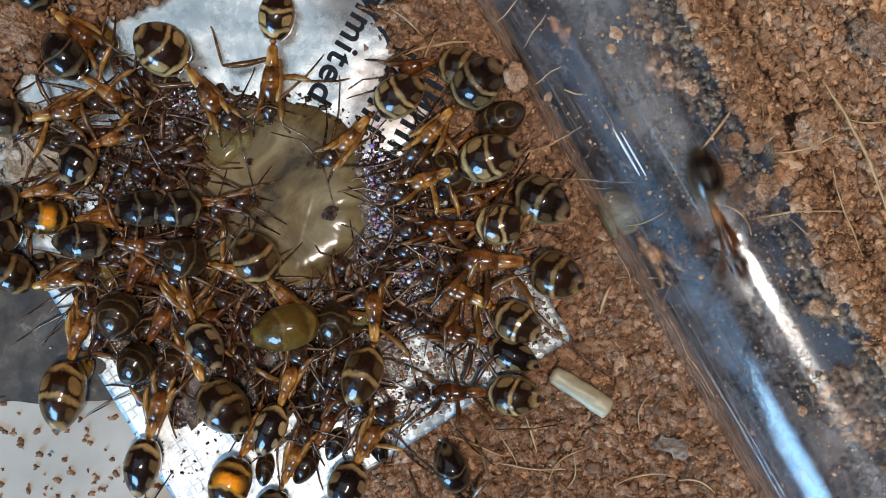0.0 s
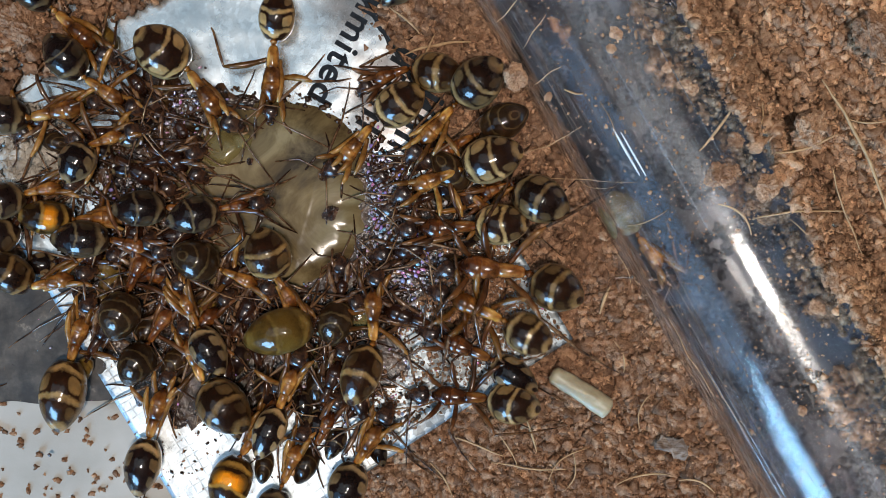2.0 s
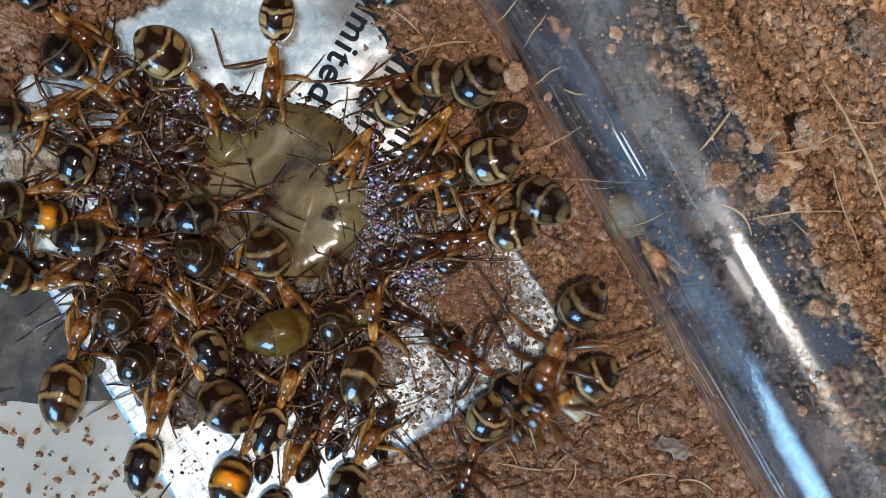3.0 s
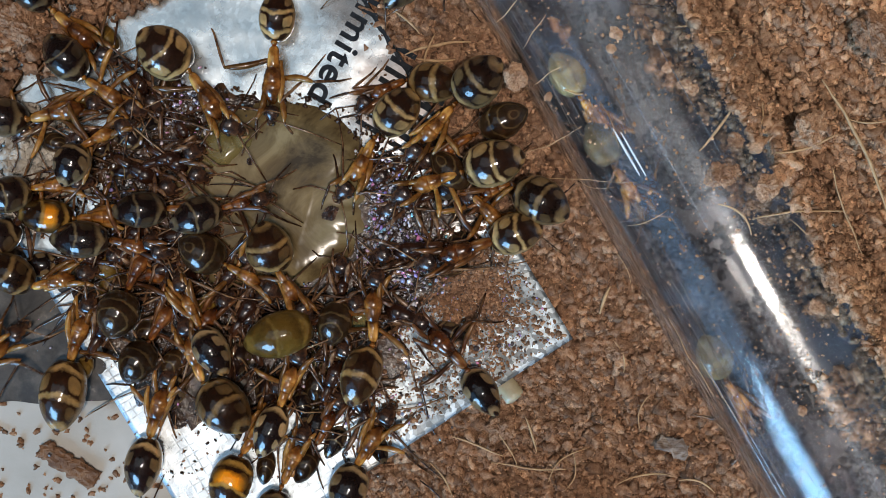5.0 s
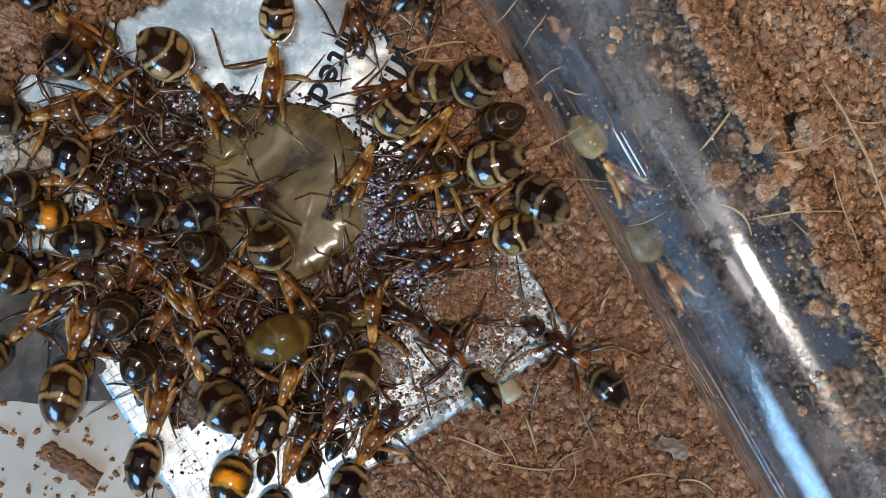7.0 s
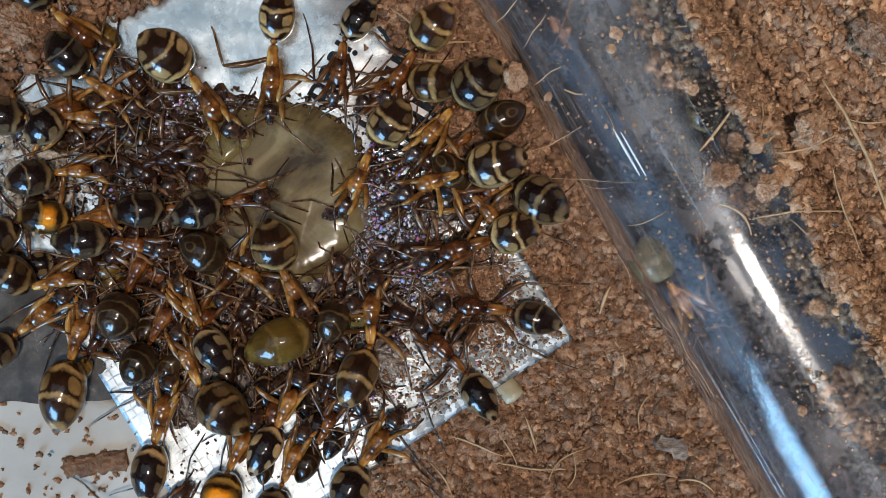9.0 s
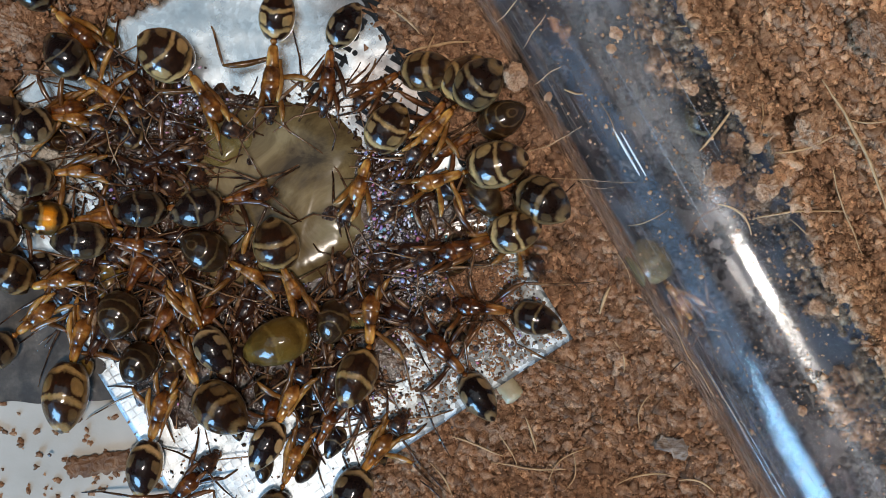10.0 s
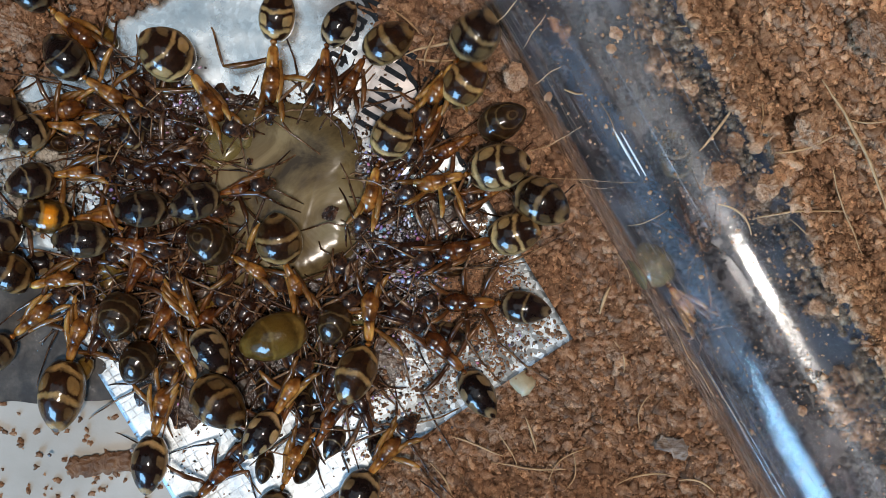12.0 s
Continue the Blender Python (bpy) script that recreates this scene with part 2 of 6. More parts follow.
# foil colour darkened in cells towards the corner, standing in for dimmer reflections
corner_dim = ramp(t, math_out(t, "ADD", math_out(t, "MULTIPLY", level.outputs["X"], 90.0), 0.75), [(0.3, (0.24, 0.24, 0.24)), (0.75, (0.85, 0.85, 0.85))])
satin = blend(t, corner_dim, satin, blend(t, 1.0, satin, ramp(t, cell.outputs["Color"], [(0.15, (0.10, 0.095, 0.09)), (0.55, (0.36, 0.36, 0.35)), (0.8, (0.9, 0.9, 0.9))]), "MULTIPLY"))


def smear(x, y, radius):
    """A dusty patch with a ragged edge round a spot on the foil."""
    gap = node(t, "ShaderNodeVectorMath", {1: (x * MM, y * MM, 0.0)}, operation="DISTANCE")
    t.links.new(co.outputs["Object"], gap.inputs[0])
    ragged = math_out(t, "ADD", math_out(t, "DIVIDE", gap.outputs["Value"], radius * MM), math_out(t, "MULTIPLY", math_out(t, "SUBTRACT", noise_out(t, 450, 4, 0.7), 0.5), 1.4))
    return ramp(t, ragged, [(0.45, (1, 1, 1)), (1.0, (0, 0, 0))])


dusty = math_out(t, "MAXIMUM", smear(-3.0, 9.0, 4.6), smear(-5.6, 15.0, 2.8))
satin = blend(t, math_out(t, "MULTIPLY", dusty, 0.85), satin, (0.25, 0.215, 0.20))
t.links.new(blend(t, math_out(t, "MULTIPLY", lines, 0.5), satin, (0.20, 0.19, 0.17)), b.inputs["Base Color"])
t.links.new(math_out(t, "ADD", ramp(t, noise_out(t, 300, 4, 0.7), [(0.35, (0.13, 0.13, 0.13)), (0.7, (0.27, 0.27, 0.27))]), math_out(t, "ADD", math_out(t, "MULTIPLY", embossed, 0.26), math_out(t, "MULTIPLY", corner_dim, 0.20))), b.inputs["Roughness"])
cornerward = ramp(t, math_out(t, "ADD", math_out(t, "MULTIPLY", level.outputs["X"], 90.0), 0.75), [(0.3, (0.3, 0.3, 0.3)), (0.75, (1, 1, 1))])
facet = node(t, "ShaderNodeTexVoronoi", {"Scale": 2400.0})
t.links.new(co.outputs["Object"], facet.inputs["Vector"])
tilted = t.nodes.new("ShaderNodeSeparateXYZ")
t.links.new(facet.outputs["Color"], tilted.inputs[0])
grit = math_out(t, "MULTIPLY", math_out(t, "MULTIPLY", math_out(t, "ADD", noise_out(t, 2600, 2, 0.5), math_out(t, "MULTIPLY", tilted.outputs["X"], 0.5)), embossed), math_out(t, "MULTIPLY", cornerward, 1.6))
bump(t, b, math_out(t, "ADD", math_out(t, "ADD", grit, math_out(t, "MULTIPLY", lines, -0.5)), math_out(t, "ADD", math_out(t, "MULTIPLY", noise_out(t, 220, 3, 0.5), 0.4), math_out(t, "MULTIPLY", noise_out(t, 9000, 3, 0.7), math_out(t, "ADD", 0.08, math_out(t, "MULTIPLY", embossed, 0.27))))), 0.30, 0.00014)

ink, t, b = material("black_ink")
t.links.new(ramp(t, noise_out(t, 3000, 3, 0.6), [(0.3, (0.006, 0.008, 0.010)), (0.8, (0.03, 0.034, 0.04))]), b.inputs["Base Color"])
b.inputs["Roughness"].default_value = 0.7
b.inputs["Specular IOR Level"].default_value = 0.15

syrup, t, b = material("syrup")
t.links.new(ramp(t, noise_out(t, 260, 5, 0.65, 0.8), [(0.36, (0.055, 0.036, 0.017)), (0.45, (0.135, 0.094, 0.043)), (0.54, (0.20, 0.146, 0.068)), (0.66, (0.32, 0.25, 0.13))]), b.inputs["Base Color"])
b.inputs["Roughness"].default_value = 0.16
b.inputs["Transmission Weight"].default_value = 0.15
b.inputs["IOR"].default_value = 1.42
bump(t, b, noise_out(t, 260, 4, 0.5), 0.25, 0.00016)

honey, t, b = material("honey")
t.links.new(ramp(t, noise_out(t, 500, 4, 0.6), [(0.3, (0.30, 0.22, 0.07)), (0.7, (0.55, 0.46, 0.20))]), b.inputs["Base Color"])
b.inputs["Roughness"].default_value = 0.08
b.inputs["Transmission Weight"].default_value = 0.6
b.inputs["IOR"].default_value = 1.45
bump(t, b, noise_out(t, 700, 4, 0.6), 0.4, 0.0002)

glint_film, t, b = material("glint_film")
# lamp glints painted as piece colours: white, violet, cyan, pink
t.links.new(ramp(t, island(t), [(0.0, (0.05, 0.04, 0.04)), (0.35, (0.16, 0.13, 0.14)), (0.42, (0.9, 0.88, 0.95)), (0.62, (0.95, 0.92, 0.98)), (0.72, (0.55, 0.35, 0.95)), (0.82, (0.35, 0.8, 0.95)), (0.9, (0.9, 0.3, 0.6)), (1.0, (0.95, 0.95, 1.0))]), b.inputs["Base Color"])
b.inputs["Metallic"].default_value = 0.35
b.inputs["Roughness"].default_value = 0.12
b.inputs["Transmission Weight"].default_value = 0.0
b.inputs["Coat Weight"].default_value = 1.0
b.inputs["IOR"].default_value = 1.5
b.inputs["Thin Film Thickness"].default_value = 420.0
b.inputs["Thin Film IOR"].default_value = 1.6

glass, t, b = material("tube_glass")
b.inputs["Base Color"].default_value = (0.93, 0.96, 1.0, 1)
b.inputs["Transmission Weight"].default_value = 1.0
b.inputs["IOR"].default_value = 1.46
co = node(t, "ShaderNodeTexCoord")
stretch = node(t, "ShaderNodeMapping", {"Scale": (130.0, 3600.0, 3600.0), "Rotation": (0.0, 0.0, 0.06)})
t.links.new(co.outputs["Object"], stretch.inputs["Vector"])
score = node(t, "ShaderNodeTexNoise", {"Scale": 1.0, "Detail": 5.0, "Roughness": 0.75})
t.links.new(stretch.outputs["Vector"], score.inputs["Vector"])
t.links.new(ramp(t, noise_out(t, 420, 5, 0.7), [(0.35, (0.03, 0.03, 0.03)), (0.6, (0.05, 0.05, 0.05)), (0.75, (0.10, 0.10, 0.10))]), b.inputs["Roughness"])
speck = ramp(t, noise_out(t, 7000, 2, 0.6), [(0.60, (0, 0, 0)), (0.72, (0.12, 0.12, 0.12))])
t.links.new(math_out(t, "MAXIMUM", b.inputs["Roughness"].links[0].from_socket, speck), b.inputs["Roughness"])
bump(t, b, math_out(t, "ADD", math_out(t, "MULTIPLY", score.outputs["Fac"], 0.2), math_out(t, "MULTIPLY", noise_out(t, 22000, 3, 0.8), 0.32)), 0.075, 0.00003)
scratch = ramp(t, score.outputs["Fac"], [(0.52, (0, 0, 0)), (0.60, (1, 1, 1))])
fine = ramp(t, noise_out(t, 3200, 4, 0.7), [(0.50, (0, 0, 0)), (0.66, (1, 1, 1))])
zone = ramp(t, noise_out(t, 190, 4, 0.6), [(0.28, (0, 0, 0)), (0.62, (1, 1, 1))])
grime = math_out(t, "MULTIPLY", math_out(t, "MULTIPLY", math_out(t, "ADD", math_out(t, "MULTIPLY", scratch, 0.8), math_out(t, "MULTIPLY", fine, 0.42)), zone), 0.24, True)
dusty = node(t, "ShaderNodeBsdfDiffuse")
t.links.new(ramp(t, noise_out(t, 900, 4, 0.7), [(0.35, (0.17, 0.125, 0.10)), (0.65, (0.40, 0.35, 0.32))]), dusty.inputs["Color"])
layer = t.nodes.new("ShaderNodeMixShader")
t.links.new(grime, layer.inputs[0])
t.links.new(b.outputs[0], layer.inputs[1])
t.links.new(dusty.outputs[0], layer.inputs[2])
scuffed = node(t, "ShaderNodeBsdfAnisotropic", {"Roughness": 0.24, "Color": (0.9, 0.95, 1.0, 1)})
pits = ramp(t, noise_out(t, 9000, 3, 0.8), [(0.46, (0, 0, 0)), (0.56, (0.25, 0.25, 0.25)), (0.64, (1, 1, 1))])
sheen = t.nodes.new("ShaderNodeMixShader")
t.links.new(math_out(t, "MULTIPLY", pits, 0.028), sheen.inputs[0])
t.links.new(layer.outputs[0], sheen.inputs[1])
t.links.new(scuffed.outputs[0], sheen.inputs[2])
t.links.new(sheen.outputs[0], t.nodes["Material Output"].inputs[0])

glint_glass, t, b = material("glint_glass")
b.inputs["Base Color"].default_value = (0.85, 0.92, 1.0, 1)
b.inputs["Roughness"].default_value = 0.12
b.inputs["Transmission Weight"].default_value = 0.95
t.links.new(ramp(t, noise_out(t, 700, 3, 0.6), [(0.3, (0.05, 0.05, 0.05)), (0.7, (0.3, 0.3, 0.3))]), b.inputs["Roughness"])

# white for lines that stand in for lamp reflections on the tube
glint_white, t, b = material("glint_white")
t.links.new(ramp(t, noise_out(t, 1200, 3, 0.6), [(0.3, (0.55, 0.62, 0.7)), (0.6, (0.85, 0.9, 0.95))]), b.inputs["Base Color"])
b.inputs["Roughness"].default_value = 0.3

scratch_tan, t, b = material("scratch_tan")
t.links.new(ramp(t, noise_out(t, 800, 3, 0.6), [(0.35, (0.06, 0.038, 0.027)), (0.55, (0.13, 0.088, 0.064)), (0.75, (0.28, 0.22, 0.18))]), b.inputs["Base Color"])
b.inputs["Roughness"].default_value = 0.95
b.inputs["Specular IOR Level"].default_value = 0.05

mist, t, b = material("mist_film")
clear = t.nodes.new("ShaderNodeBsdfTransparent")
mixer = t.nodes.new("ShaderNodeMixShader")
fog = ramp(t, noise_out(t, 300, 6, 0.62, 0.6), [(0.44, (0.0, 0.0, 0.0)), (0.55, (0.025, 0.025, 0.025)), (0.70, (0.15, 0.15, 0.15))])
t.links.new(ramp(t, noise_out(t, 120, 4, 0.6), [(0.35, (0.25, 0.23, 0.24)), (0.65, (0.46, 0.45, 0.49))]), b.inputs["Base Color"])
b.inputs["Roughness"].default_value = 0.35
t.links.new(fog, mixer.inputs[0])
t.links.new(clear.outputs[0], mixer.inputs[1])
t.links.new(b.outputs[0], mixer.inputs[2])
t.links.new(mixer.outputs[0], t.nodes["Material Output"].inputs[0])

# near-black soil colour that stands in for the shade inside the tube
shaded = shiny("shaded_soil", [(0.25, (0.008, 0.007, 0.009)), (0.45, (0.022, 0.018, 0.021)), (0.58, (0.050, 0.040, 0.042)), (0.75, (0.11, 0.083, 0.078))], 420, 0.5, 0.1, 1800, 0.0002)
residue = shiny("shade_dark_residue", [(0.3, (0.014, 0.006, 0.004)), (0.5, (0.040, 0.018, 0.008)), (0.75, (0.12, 0.058, 0.024))], 900, 0.24, 0.3, 2200, 0.0003)
white_plastic = shiny("white_plastic", [(0.35, (0.38, 0.36, 0.32)), (0.55, (0.46, 0.44, 0.40)), (0.75, (0.53, 0.51, 0.47))], 130, 0.42, 0.1, 3000, 0.00003)
dark_film = shiny("dark_film", [(0.38, (0.022, 0.020, 0.020)), (0.52, (0.045, 0.040, 0.036)), (0.64, (0.08, 0.068, 0.058)), (0.74, (0.30, 0.25, 0.20))], 900, 0.5, 0.0, 1500, 0.00008)
fibre_tan = shiny("fibre_tan", [(0.3, (0.36, 0.20, 0.09)), (0.7, (0.58, 0.38, 0.20))], 1500, 0.7)
chip_pale = shiny("chip_pale", [(0.3, (0.30, 0.235, 0.14)), (0.6, (0.44, 0.37, 0.24)), (0.85, (0.58, 0.52, 0.38))], 700, 0.4, 0.2, 2500, 0.00006, 0.2)
bark = shiny("bark", [(0.3, (0.10, 0.045, 0.022)), (0.6, (0.20, 0.10, 0.05)), (0.85, (0.30, 0.17, 0.09))], 1500, 0.85, 0.0, 2500, 0.00015)
crumb_white = shiny("crumb_white", [(0.3, (0.22, 0.18, 0.14)), (0.5, (0.42, 0.37, 0.31)), (0.7, (0.62, 0.57, 0.50))], 1100, 0.7, 0.0, 2500, 0.0001)
flake_grey = shiny("flake_grey", [(0.3, (0.10, 0.062, 0.042)), (0.5, (0.19, 0.135, 0.10)), (0.7, (0.40, 0.34, 0.29))], 1100, 0.7, 0.0, 2500, 0.0001)


# ---------------------------------------------------------------- mesh helpers
def mesh_of(name, verts, faces, mat, uv=None, smooth=True):
    me = bpy.data.meshes.new(name)
    me.from_pydata([tuple(v) for v in verts], [], faces)
    me.materials.append(mat)
    if smooth:
        me.polygons.foreach_set("use_smooth", [True] * len(me.polygons))
    if uv is not None:
        lay = me.uv_layers.new(name="UVMap")
        idx = np.zeros(len(me.loops), dtype=np.int32)
        me.loops.foreach_get("vertex_index", idx)
        lay.data.foreach_set("uv", np.asarray(uv, dtype=np.float32)[idx].ravel())
    me.update()
    return me


def put(name, me, parent=None, m=None, label=""):
    ob = new(name, me)
    if parent is not None:
        ob.parent = parent
    if m is not None:
        ob.matrix_basis = m
    if label:
        ob["label"] = label
    return ob


def rings(sections, sides):
    """Skin round sections (x, y, z, half_width, half_height) along x; closed at both ends. Gives verts, faces, uv."""
    verts, uv, faces = [], [], []
    n = len(sections)
    for i, (x, y, z, a, h) in enumerate(sections):
        for s in range(sides):
            q = 2 * math.pi * s / sides
            verts.append((x, y + a * math.sin(q), z + h * math.cos(q)))
            uv.append((i / (n - 1), 0.5 + 0.5 * math.sin(q)))
    for i in range(n - 1):
        for s in range(sides):
            a, c = i * sides + s, i * sides + (s + 1) % sides
            faces.append((a, c, c + sides, a + sides))
    faces.append(tuple(range(sides))[::-1])
    faces.append(tuple(range((n - 1) * sides, n * sides)))
    return verts, faces, uv


def tube(points, radii, sides=7):
    """A round skin along a line of points."""
    pts = [Vector(p) for p in points]
    verts, faces = [], []
    up = Vector((0.03, 0.05, 1))
    for i, p in enumerate(pts):
        d = (pts[min(i + 1, len(pts) - 1)] - pts[max(i - 1, 0)]).normalized()
        side = d.cross(up)
        side = side.normalized() if side.length > 1e-6 else Vector((0, 1, 0))
        top = side.cross(d)
        for s in range(sides):
            q = 2 * math.pi * s / sides
            verts.append(p + (side * math.cos(q) + top * math.sin(q)) * radii[i])
    for i in range(len(pts) - 1):
        for s in range(sides):
            a, c = i * sides + s, i * sides + (s + 1) % sides
            faces.append((a, c, c + sides, a + sides))
    faces.append(tuple(range(sides))[::-1])
    faces.append(tuple(range((len(pts) - 1) * sides, len(pts) * sides)))
    return verts, faces


def scaled(verts, s):
    return [Vector(v) * s for v in verts]


def bezier3(a, b, c, n):
    a, b, c = Vector(a), Vector(b), Vector(c)
    return [a * (1 - q) ** 2 + b * 2 * q * (1 - q) + c * q * q for q in (i / n for i in range(n + 1))]


# ---------------------------------------------------------------- ground
AXIS_A = Vector((8.80, 15.47, 0))
AXIS_D = Vector((505, -882, 0)).normalized()
AXIS_N = Vector((882, 505, 0)).normalized()
TUBE_R, TUBE_Z = 6.1, 1.0


def across(x, y):
    return (x - AXIS_A.x) * AXIS_N.x + (y - AXIS_A.y) * AXIS_N.y


def along(x, y):
    return (x - AXIS_A.x) * AXIS_D.x + (y - AXIS_A.y) * AXIS_D.y


def ease(a, b, x):
    q = min(1, max(0, (x - a) / (b - a)))
    return q * q * (3 - 2 * q)


def height(x, y):
    """Soil height in mm: level by the foil, a trench for the tube, a bank behind it."""
    d = across(x, y)
    lump = 0.30 * noise.noise(Vector((x * 0.35, y * 0.35, 3.1))) + 0.22 * noise.noise(Vector((x * 1.1, y * 1.1, 7.7)))
    z = lump - (TUBE_R - TUBE_Z + 0.5) * ease(-6.1, -4.0, d) + (TUBE_R + 3.6 + 0.3 * lump) * ease(4.2, 6.6, d)
    return z


def build_ground():
    nx, ny, w, h = 250, 170, 100.0, 66.0
    verts = []
    for j in range(ny + 1):
        for i in range(nx + 1):
            x, y = -w / 2 + w * i / nx, -h / 2 + h * j / ny
            z = height(x, y) + 0.16 * noise.noise(Vector((x * 2.7, y * 2.7, 1.3))) + 0.10 * noise.noise(Vector((x * 6, y * 6, 5.3)))
            if ((x + 27) / 17.6) ** 2 + ((y + 20.5) / 13.3) ** 2 < 1:
                z = min(z, -0.35)
            verts.append((x * MM, y * MM, z * MM))
    faces = [(j * (nx + 1) + i, j * (nx + 1) + i + 1, (j + 1) * (nx + 1) + i + 1, (j + 1) * (nx + 1) + i) for j in range(ny) for i in range(nx)]
    return tagged(put("ground", mesh_of("ground", verts, faces, soil)), "brown granular soil bed of the nest box", "soil", kind="structure")


ground = build_ground()

ICO_V, ICO_F = [], []
_bm = bmesh.new()
bmesh.ops.create_icosphere(_bm, subdivisions=1, radius=1.0)
for _v in _bm.verts:
    ICO_V.append(tuple(_v.co))
for _f in _bm.faces:
    ICO_F.append([_v.index for _v in _f.verts])
_bm.free()
_bm = bmesh.new()
bmesh.ops.create_icosphere(_bm, subdivisions=2, radius=1.0)
_bm.verts.ensure_lookup_table()
ICO2_V = np.array([tuple(_v.co) for _v in _bm.verts])
ICO2_F = np.array([[_v.index for _v in _f.verts] for _f in _bm.faces])
_bm.free()
_bm = bmesh.new()
bmesh.ops.create_icosphere(_bm, subdivisions=5, radius=1.0)
ICO3_V = [tuple(_v.co) for _v in _bm.verts]
ICO3_F = [[_v.index for _v in _f.verts] for _f in _bm.faces]
_bm.free()
ICO_V, ICO_F = np.array(ICO_V), np.array(ICO_F)


CRUMBS = []
for _k in range(18):
    _w = [1 + 0.8 * noise.noise(Vector(p) * 1.3 + Vector((_k * 3.1, 0, 0))) + 0.55 * noise.noise(Vector(p) * 2.9 + Vector((0, _k * 2.3, 0))) for p in ICO2_V]
    CRUMBS.append(ICO2_V * np.array(_w)[:, None])
CRUMBS = np.array(CRUMBS)


def lumps(name, places, sizes, mat, rng, rough=0.55, flat=(0.45, 1.1), base_v=None, base_f=None, smooth=False):
    """Many small uneven lumps in one mesh. places in mm, sizes are radii in mm."""
    bv, bf = (ICO_V, ICO_F) if base_v is None else (base_v, base_f)
    n, k = len(places), len(bv)
    if base_v is CRUMBS:
        k = CRUMBS.shape[1]
        v = CRUMBS[rng.integers(0, len(CRUMBS), n)] * (1 + rng.uniform(-rough, rough, (n, k, 1)))
    else:
        v = np.repeat(bv[None], n, axis=0) * (1 + rng.uniform(-rough, rough, (n, k, 1)))
    v *= np.stack([rng.uniform(0.55, 1.45, n), rng.uniform(0.6, 1.3, n), rng.uniform(*flat, n)], 1)[:, None, :]
    q = rng.uniform(0, 2 * math.pi, n)
    tilt = rng.uniform(-0.6, 0.6, n)
    c, s, ct, st = np.cos(q), np.sin(q), np.cos(tilt), np.sin(tilt)
    x, y, z = v[..., 0], v[..., 1], v[..., 2]
    y, z = y * ct[:, None] - z * st[:, None], y * st[:, None] + z * ct[:, None]
    v = np.stack([x * c[:, None] - y * s[:, None], x * s[:, None] + y * c[:, None], z], -1)
    v = (v * np.asarray(sizes)[:, None, None] + np.asarray(places)[:, None, :]) * MM
    f = (bf[None] + (np.arange(n) * k)[:, None, None]).reshape(-1, 3)
    me = bpy.data.meshes.new(name)
    me.vertices.add(n * k)
    me.vertices.foreach_set("co", v.ravel())
    me.loops.add(f.size)
    me.loops.foreach_set("vertex_index", f.ravel().astype(np.int32))
    me.polygons.add(len(f))
    me.polygons.foreach_set("loop_start", np.arange(0, f.size, 3, dtype=np.int32))
    if smooth:
        me.polygons.foreach_set("use_smooth", [True] * len(f))
    me.materials.append(mat)
    me.update(calc_edges=True)
    me.validate()
    return put(name, me)


# foil outline in mm: a corner, the way along its short end and along its length
FOIL_C = Vector((7.98, -5.50))
FOIL_U = Vector((-0.839, -0.544))
FOIL_V = Vector((-0.519, 0.855))


def foil_uv(x, y):
    p = Vector((x, y)) - FOIL_C
    return p.dot(FOIL_U), p.dot(FOIL_V)


def on_foil(x, y, margin=0.0):
    u, v = foil_uv(x, y)
    return -margin < u < 26.2 + margin and -margin < v < 60


